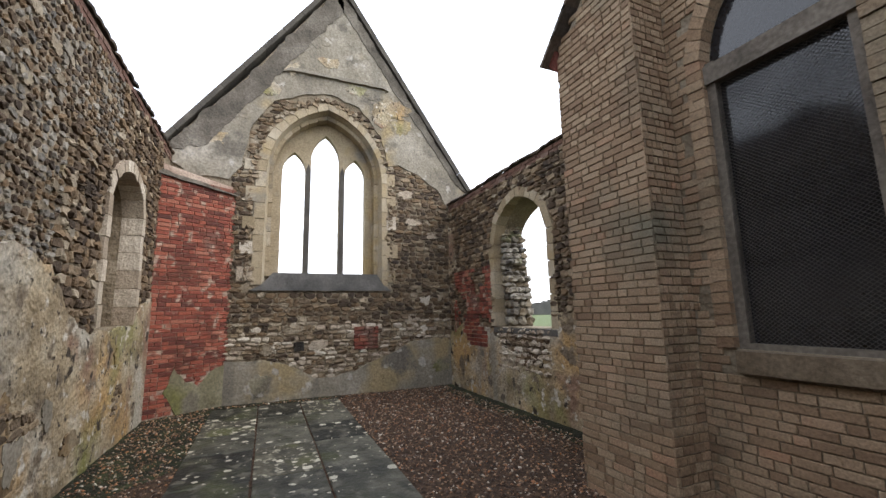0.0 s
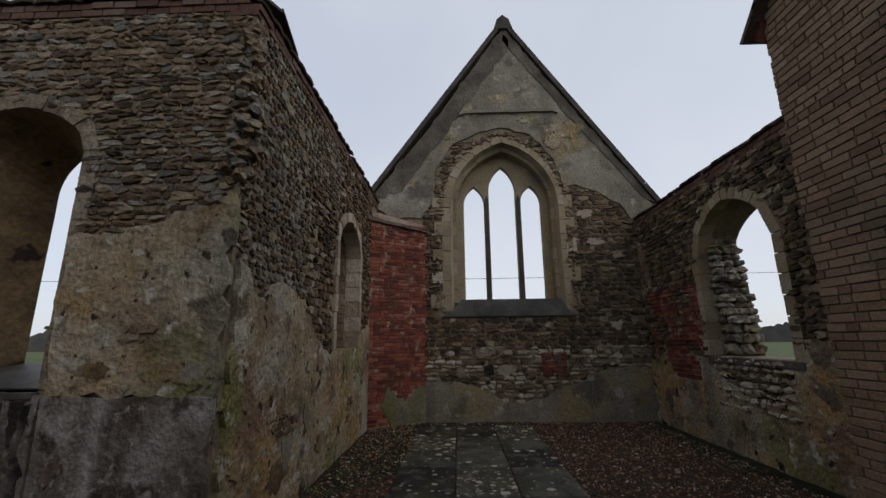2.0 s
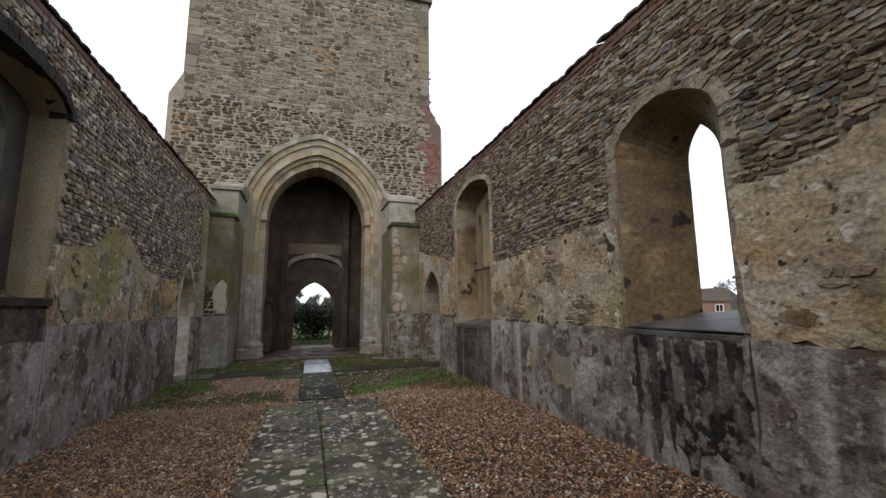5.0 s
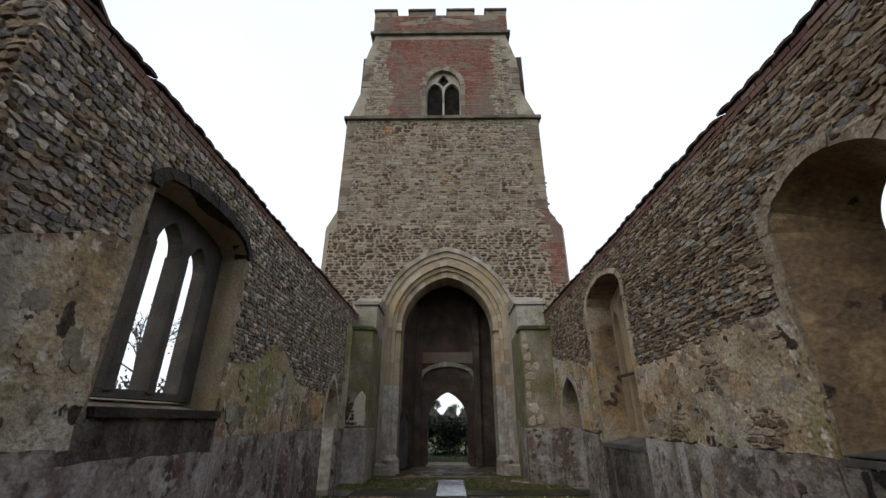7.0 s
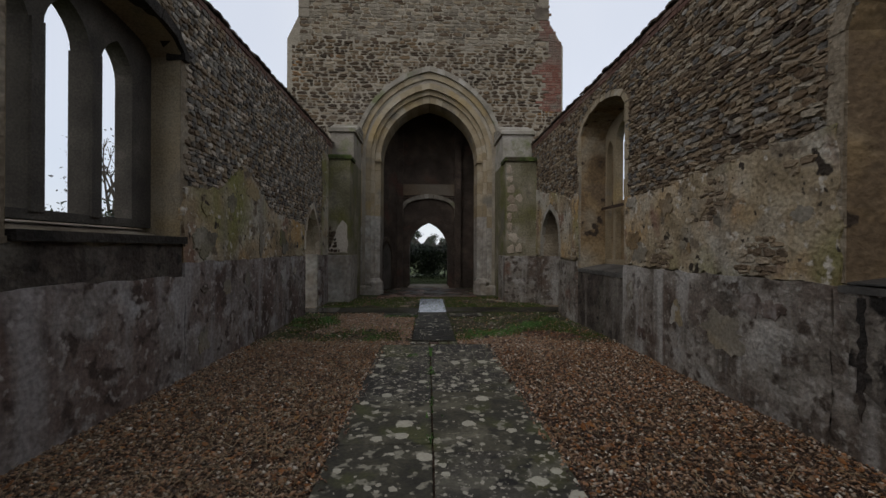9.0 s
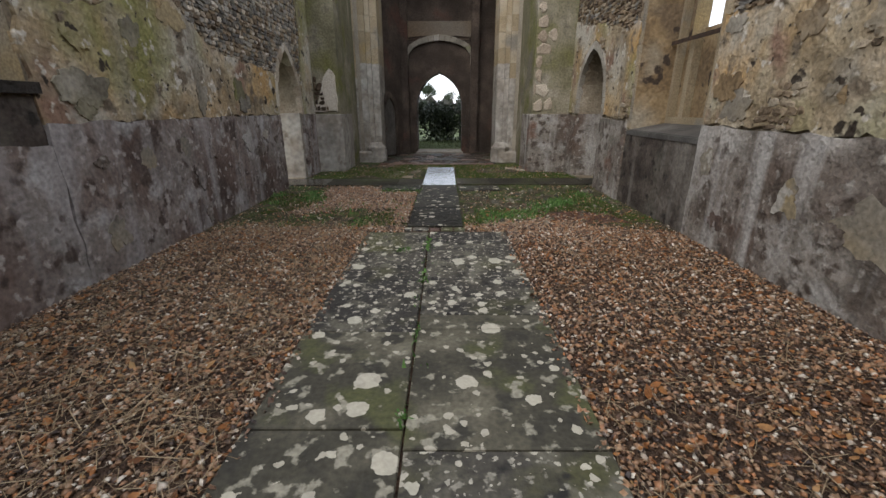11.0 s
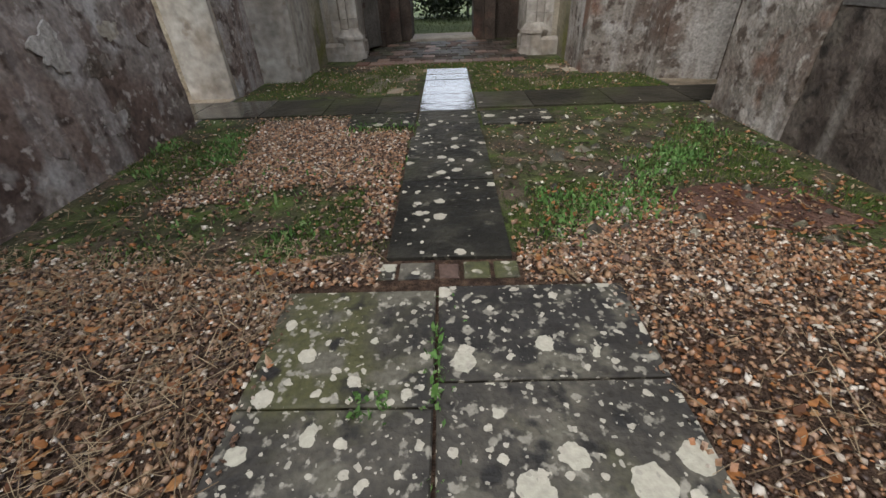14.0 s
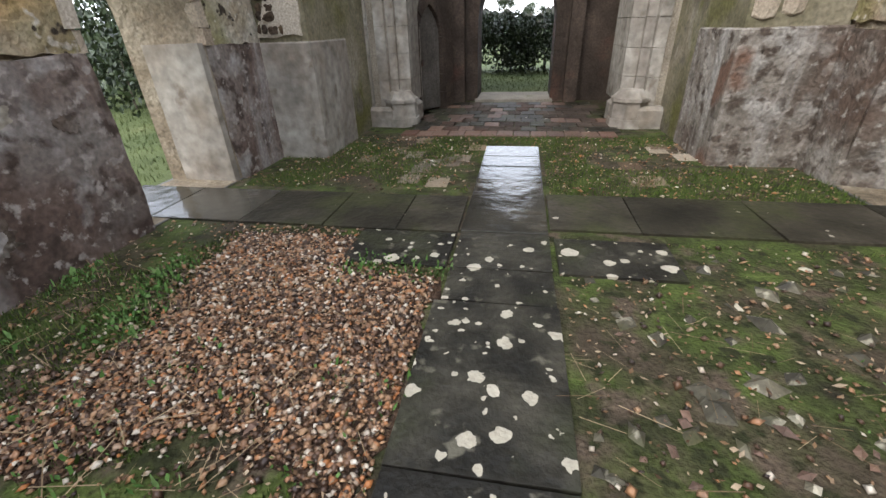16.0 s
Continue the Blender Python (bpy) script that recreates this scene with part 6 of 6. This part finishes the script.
def scattered(name, points, shape, faces, mat, sizes, flat_z, label, category, seed, tilt=0.5, smooth=False):
    rng = np.random.default_rng(seed)
    p = np.array(points)
    n, base = len(p), np.array(shape)
    s = rng.uniform(sizes[0], sizes[1], n) * rng.choice([1, 1, 1, 1.5], n)
    yaw, tx, ty = rng.uniform(0, 6.283, n), rng.normal(0, tilt, n), rng.normal(0, tilt, n)
    v = base[None] * s[:, None, None] * rng.uniform(0.7, 1.3, (n, 1, 3))
    v[:, :, 2] += v[:, :, 0] * tx[:, None] + v[:, :, 1] * ty[:, None]
    c, d = np.cos(yaw)[:, None], np.sin(yaw)[:, None]
    out = np.stack((v[:, :, 0] * c - v[:, :, 1] * d, v[:, :, 0] * d + v[:, :, 1] * c, v[:, :, 2]), -1)
    out += np.stack((p[:, 0], p[:, 1], np.full(n, flat_z)), -1)[:, None]
    f = (np.array(faces)[None] + (np.arange(n) * len(base))[:, None, None]).reshape(-1, len(faces[0]))
    ob = new(name, mesh_of(name, out.reshape(-1, 3).tolist(), f.tolist(), mat, smooth))
    return tagged(ob, label, category, kind="stuff")


def spread(n, box, keep, seed):
    r, out = random.Random(seed), []
    while len(out) < n:
        x, y = r.uniform(box[0], box[1]), r.uniform(box[2], box[3])
        if keep(x, y):
            out.append((x, y))
    return out


OCTA = [(1, 0.2, 0), (-0.1, 0.85, 0.05), (-1, -0.1, 0), (0.2, -0.8, 0.1), (0.1, 0, 0.6), (0.1, 0.1, -0.4)]
OCTA_F = [(0, 1, 4), (1, 2, 4), (2, 3, 4), (3, 0, 4), (1, 0, 5), (2, 1, 5), (3, 2, 5), (0, 3, 5)]
near = spread(46000, (-3.0, 2.9, 1.5, 7.3), lambda x, y: inside_poly(gravel_1, x, y) and not paved(x, y), 1)
far = spread(22000, (-3.0, 8.2, -5.1, 1.5), lambda x, y: inside_poly(gravel_1, x, y) and not paved(x, y), 2)
patch = spread(6500, (-2.3, -0.4, 6.5, 9.2), lambda x, y: inside_poly(gravel_2, x, y), 3)
stray = spread(3200, (-2.9, 2.8, 6.2, 12.3), lambda x, y: not paved(x, y), 4)
edge = spread(700, (-0.95, 0.8, 1.5, 6.2), lambda x, y: abs(abs(x + 0.075) - 0.825) < 0.07, 6)
rg = random.Random(61)
blur = [(x + rg.gauss(0, 0.2), y + rg.gauss(0, 0.22)) for x, y in patch[:6000] + [p for p in near if p[1] > 5.9]]
blur = [p for p in blur if not paved(*p) and abs(p[0]) < 2.9]
scattered("loose_gravel", near + far + patch + stray + blur, OCTA, OCTA_F, M_PEBBLE, (0.006, 0.018), 0.014, "loose brown, orange and white gravel", "gravel", 5, 0.3, True)
scattered("loose_gravel", edge, OCTA, OCTA_F, M_PEBBLE, (0.007, 0.014), 0.036, "stray gravel on the slab edges", "gravel", 7)
BLADE = [(-0.12, 0, 0), (0.12, 0, 0), (0.02, 0.25, 1.0)]


def mossy(x, y):
    return not paved(x, y) and not inside_poly(gravel_2, x, y) and noise.noise((x * 1.1, y * 1.1, 0.3)) > (-0.12 if x < 0.3 else 0.22 if y < 9.2 else -0.3)


scattered("moss_tufts", spread(60000, (-3.0, 2.85, 6.3, 12.4), mossy, 8), BLADE, [(0, 1, 2)], M_BLADE, (0.012, 0.03), 0.0, "short green moss and grass tufts", "moss", 9, 0.8)
LEAFLET = [(-1.0, 0, 0), (0, -0.55, 0.5), (1.0, 0, 0.9), (0, 0.55, 0.6)]
weeds = [p for p in spread(900, (-2.9, 2.8, 6.3, 9.1), mossy, 10) if noise.noise((p[0] * 2.1, p[1] * 2.1, 5.1)) > 0.16] + spread(26, (-2.2, -0.5, 6.35, 7.7), lambda x, y: True, 31) + [(-0.16 + random.Random(i).uniform(-.02, .02), 3.4 + 0.42 * i) for i in range(7)]
wr = random.Random(11)
scattered("weed_leaves", [(x + wr.gauss(0, 0.07), y + wr.gauss(0, 0.08)) for x, y in weeds for _ in range(16)], LEAFLET, [(0, 1, 2, 3)], M_WEED, (0.006, 0.013), 0.02, "small green weeds among the moss", "weeds", 12, 1.2)
joint_weeds = [(-0.16, 3.72), (-0.15, 4.62), (-0.17, 4.7), (-0.16, 5.42), (-0.15, 5.62), (-0.16, 5.7), (-0.44, 5.38), (-0.36, 5.39), (-0.17, 2.95)]
scattered("joint_weeds", [(x + wr.gauss(0, 0.018), y + wr.gauss(0, 0.05)) for x, y in joint_weeds for _ in range(22)], LEAFLET, [(0, 1, 2, 3)], M_WEED, (0.007, 0.015), 0.036, "green weeds growing in the joints of the path", "weeds", 32, 0.7)
scattered("brick_fragments", spread(150, (-2.6, 2.7, 5.9, 8.2), lambda x, y: not paved(x, y), 29), OCTA, OCTA_F, M_DAMPTILE, (0.008, 0.028), 0.01, "broken bits of red brick in the moss", "rubble", 30, 0.3)
scattered("flat_stones", spread(90, (0.3, 2.8, 6.4, 9.1), lambda x, y: not paved(x, y), 19), OCTA, OCTA_F, M_SLABPALE, (0.03, 0.075), 0.0, "flat pale stones half sunk in the moss", "stones", 20, 0.05)
scattered("leaf_litter", spread(4200, (-2.95, 2.85, 6.2, 12.3), lambda x, y: not paved(x, y), 17), [(-1, 0, 0.1), (0, 0.5, 0), (1, 0, 0.15), (0, -0.5, 0)], [(0, 1, 2, 3)], M_LITTER, (0.006, 0.015), 0.022, "small brown dead leaves on the moss", "leaf litter", 18, 0.3)
LEAF_BENT = [(-1, 0, 0.25), (-0.3, -0.6, 0.0), (0.5, -0.45, 0.1), (1.1, 0, 0.3), (0.5, 0.5, 0.0), (-0.35, 0.55, 0.2)]
scattered("fallen_leaves", spread(3000, (-2.9, 2.8, -0.5, 7.2), lambda x, y: not paved(x, y) and (y < 6.4 or x > 0.5) and noise.noise((x * 0.9, y * 0.9, 3.3)) > (-0.25 if x > 0 else 0.0), 27), LEAF_BENT, [(0, 1, 2, 3, 4, 5)], M_DEADLEAF, (0.01, 0.022), 0.024, "orange and brown fallen leaves on the gravel", "leaves", 28, 0.3)
scattered("fallen_straw", spread(11000, (-2.9, 2.8, 0.5, 8.5), lambda x, y: not paved(x, y) and (x < -0.9 or random.random() < 0.3) and (y < 6.5 or random.random() < 0.15), 13), [(-1, -0.02, 0), (1, -0.02, 0.05), (1, 0.02, 0.05), (-1, 0.02, 0)], [(0, 1, 2, 3)], M_STRAW, (0.03, 0.075), 0.035, "thin dry stalks lying on the gravel", "straw", 14, 0.08)
scattered("grass_blades", spread(26000, (-9, 3, 9.0, 22.5), lambda x, y: (y > 16.6) or (x < -3.95 and y > 8.5), 15), BLADE, [(0, 1, 2)], M_GRASS, (0.025, 0.06), -0.03, "grass blades of the churchyard", "grass", 16, 0.5)


# ---- hedges, bushes and trees outside ----
def foliage(points, size, seed):
    r = random.Random(seed)
    v, f = [], []
    for p in points:
        q = Euler((r.uniform(0, 6.3), r.uniform(0, 6.3), r.uniform(0, 6.3))).to_matrix()
        s = size * r.uniform(0.6, 1.4)
        k = len(v)
        v += [Vector(p) + q @ Vector(c) * s for c in ((-0.5, 0, 0), (0, 0.35, 0.08), (0.55, 0, 0), (0, -0.35, 0.08))]
        f.append((k, k + 1, k + 2, k + 3))
    return v, f


def bush(name, centre, size, n, leaf, label, category, seed):
    r, pts = random.Random(seed), []
    cx, cy = centre
    clumps = [(cx + r.uniform(-1, 1) * size[0], cy + r.uniform(-1, 1) * size[1], r.uniform(0.15, 0.8) * size[2], r.uniform(0.25, 0.5) * size[2]) for _ in range(max(6, int(size[0] * 12)))]
    while len(pts) < n:
        x, y, z, rad = r.choice(clumps)
        d = Vector((r.gauss(0, 1), r.gauss(0, 1), r.gauss(0, 1))).normalized() * rad * r.uniform(0.75, 1.05)
        p = Vector((x, y, z)) + d
        if 0 < p.z < size[2] * r.uniform(0.9, 1.08):
            pts.append(p)
    v, f = foliage(pts, leaf, seed)
    root = tagged(new(name, None), label, category)
    root.location = (cx, cy, -0.03)
    back = Matrix.Translation((-cx, -cy, 0.03))
    part("foliage", mesh_of("foliage", [back @ p for p in v], f, M_LEAF), root)
    for k in range(8):
        a, b = r.uniform(-1, 1) * size[0] * 0.8, r.uniform(-1, 1) * size[1] * 0.5
        part("stem", mesh_of("stem", [(a - .03, b, 0), (a + .03, b, 0), (a, b + .04, 0), (a + r.uniform(-.2, .2), b, size[2] * 0.7)], [(0, 1, 3), (1, 2, 3), (2, 0, 3)], M_BARK), root)
    return root


bush("hedge", (-0.4, 22.0), (5.5, 0.7, 1.75), 24000, 0.11, "dense dark evergreen hedge behind the tower doorway", "hedge", 21)
bush("ivy_bush", (-8.2, 15.2), (2.2, 1.6, 1.9), 6000, 0.12, "dark ivy bush in the churchyard", "bush", 22)
bush("ivy_bush", (-12.5, 18.5), (3.0, 2.0, 3.4), 6000, 0.16, "tall dark ivy bush in the churchyard", "bush", 23)


def tree(name, x, y, height, spread_r, seed, label, evergreen=False):
    r = random.Random(seed)
    root = tagged(new(name, None), label, "tree")
    root.location = (x, y, -0.03)
    v, f, tips = [], [], []

    def limb(a, b, ra, rb):
        d = (b - a).normalized()
        s = d.orthogonal().normalized()
        t = d.cross(s)
        k = len(v)
        for p, rad in ((a, ra), (b, rb)):
            for i in range(5):
                w = i * 2 * math.pi / 5
                v.append(p + (s * math.cos(w) + t * math.sin(w)) * rad)
        f.extend((k + i, k + (i + 1) % 5, k + 5 + (i + 1) % 5, k + 5 + i) for i in range(5))

    def grow(a, d, length, rad, depth):
        b = a + d * length
        limb(a, b, rad, rad * 0.66)
        if depth == 0:
            tips.append(b)
            return
        for _ in range(3 if depth > 1 else 4):
            nd = (d + Vector((r.gauss(0, .5), r.gauss(0, .5), r.gauss(0.12, .35)))).normalized()
            grow(b, nd, length * r.uniform(0.6, 0.8), rad * 0.6, depth - 1)
    grow(Vector((0, 0, 0)), Vector((r.uniform(-.05, .05), 0, 1)), height * 0.34, height * 0.022, 4)
    part("trunk", mesh_of("trunk", v, f, M_BARK), root)
    pts = []
    for p in tips:
        for _ in range(14 if evergreen else 2):
            pts.append(p + Vector((r.gauss(0, 1), r.gauss(0, 1), r.gauss(0, 1))) * height * 0.05)
    lv, lf = foliage(pts, height * (0.035 if evergreen else 0.02), seed)
    part("crown", mesh_of("crown", lv, lf, M_LEAF if evergreen else M_DISTANT), root)
    return root


tree("evergreen_tree", -2.0, 62, 4.6, 3, 31, "dark evergreen tree beyond the hedge", True)
tree("evergreen_tree", 1.2, 66, 3.8, 3, 32, "dark evergreen tree beyond the hedge", True)
tree("evergreen_tree", 60, 43.5, 5.2, 3, 33, "dark evergreen tree beside the house", True)
for k, (x, y, h) in enumerate(((-12, 70, 6.5), (-7, 75, 6), (5, 72, 6.2), (10, 68, 6.6), (16, 74, 6), (-16, 30, 7), (-20, 26, 8), (-24, 20, 8), (-14, 38, 7), (24, -24, 5.5), (27, -29, 6), (31, -33, 6.5), (36, -36, 6), (-14, 8, 4.2), (-19, 12, 5), (-13, 3.5, 4.4))):
    tree("bare_tree", x, y, h * (0.75 if y > 60 else 1.0), 3, 40 + k, "bare winter tree in the distance")
# hazy tree line all round
fv, ff = [], []
fr_ = random.Random(88)
for k in range(900):
    a = fr_.uniform(0, 2 * math.pi)
    d = fr_.uniform(150, 190)
    w, h = fr_.uniform(2, 5), fr_.uniform(3.5, 7.5)
    x, y = math.cos(a) * d, math.sin(a) * d
    t = Vector((-math.sin(a), math.cos(a), 0))
    i = len(fv)
    for s in range(5):
        p = Vector((x, y, -0.5)) + t * w * (s / 2 - 1)
        fv += [p, p + Vector((0, 0, h * (0.5 + 0.5 * math.sin(math.pi * s / 4)) * fr_.uniform(0.8, 1.1)))]
    ff += [(i + 2 * s, i + 2 * s + 2, i + 2 * s + 3, i + 2 * s + 1) for s in range(4)]
structure("backdrop", mesh_of("backdrop", fv, ff, M_DISTANT), "hazy line of bare distant woods", "woods")

# house far off
HX, HY = 47.0, 39.0
house = tagged(new("house", None), "red brick house with a chimney and white windows", "house")
house.location = (HX, HY, -0.03)
house.rotation_euler = (0, 0, radians(-50))
house.scale = (0.8, 0.8, 0.8)
part("wall", mesh_of("wall", [(-4, -3, 0), (4, -3, 0), (4, 3, 0), (-4, 3, 0), (-4, -3, 2.6), (4, -3, 2.6), (4, 3, 2.6), (-4, 3, 2.6), (-4, 0, 4.4), (4, 0, 4.4)], [(0, 1, 5, 4), (1, 2, 6, 9, 5), (2, 3, 7, 6), (3, 0, 4, 8, 7)], M_BELFRY), house)
part("roof", mesh_of("roof", [(-4.2, -3.3, 2.45), (4.2, -3.3, 2.45), (4.2, 0, 4.5), (-4.2, 0, 4.5), (4.2, 3.3, 2.45), (-4.2, 3.3, 2.45), (-4.2, 0, 4.35), (4.2, 0, 4.35)], [(0, 1, 2, 3), (3, 2, 4, 5)], M_TILE), house)
part("chimney", box_mesh("chimney", -0.4, 0.4, -0.3, 0.3, 4.0, 5.6, M_REDBRICK), house)
for x in (-2.6, 0, 2.6):
    for y in (-3.03,):
        wnd = part("window", box_mesh("window", x - 0.55, x + 0.55, y - 0.05, y + 0.05, 0.8, 2.0, M_WHITE), house, "white window frame")
        part("pane", box_mesh("pane", x - 0.42, x - 0.04, y - 0.07, y + 0.02, 0.92, 1.9, M_PANE), wnd)
        part("pane", box_mesh("pane", x + 0.04, x + 0.42, y - 0.07, y + 0.02, 0.92, 1.9, M_PANE), wnd)

# overhead line beyond the gable
line = tagged(new("overhead_line", None), "thin overhead cable on two wooden poles across the field", "cable")
line.location = (34, -6, 0)
cv, cf = [], []
for k in range(41):
    y = -60 + 3.0 * k
    z = 6.6 + 0.9 * ((k - 20) / 20) ** 2
    cv += [(0, y, z - 0.02), (0.02, y, z + 0.015), (-0.02, y, z + 0.015)]
for k in range(40):
    i = 3 * k
    cf += [(i, i + 1, i + 4, i + 3), (i + 1, i + 2, i + 5, i + 4), (i + 2, i, i + 3, i + 5)]
part("cable", mesh_of("cable", cv, cf, M_METAL), line)
for y in (-60, 60):
    part("pole", box_mesh("pole", -0.13, 0.13, y - 0.13, y + 0.13, -0.2, 7.8, M_BARK), line, "wooden pole")
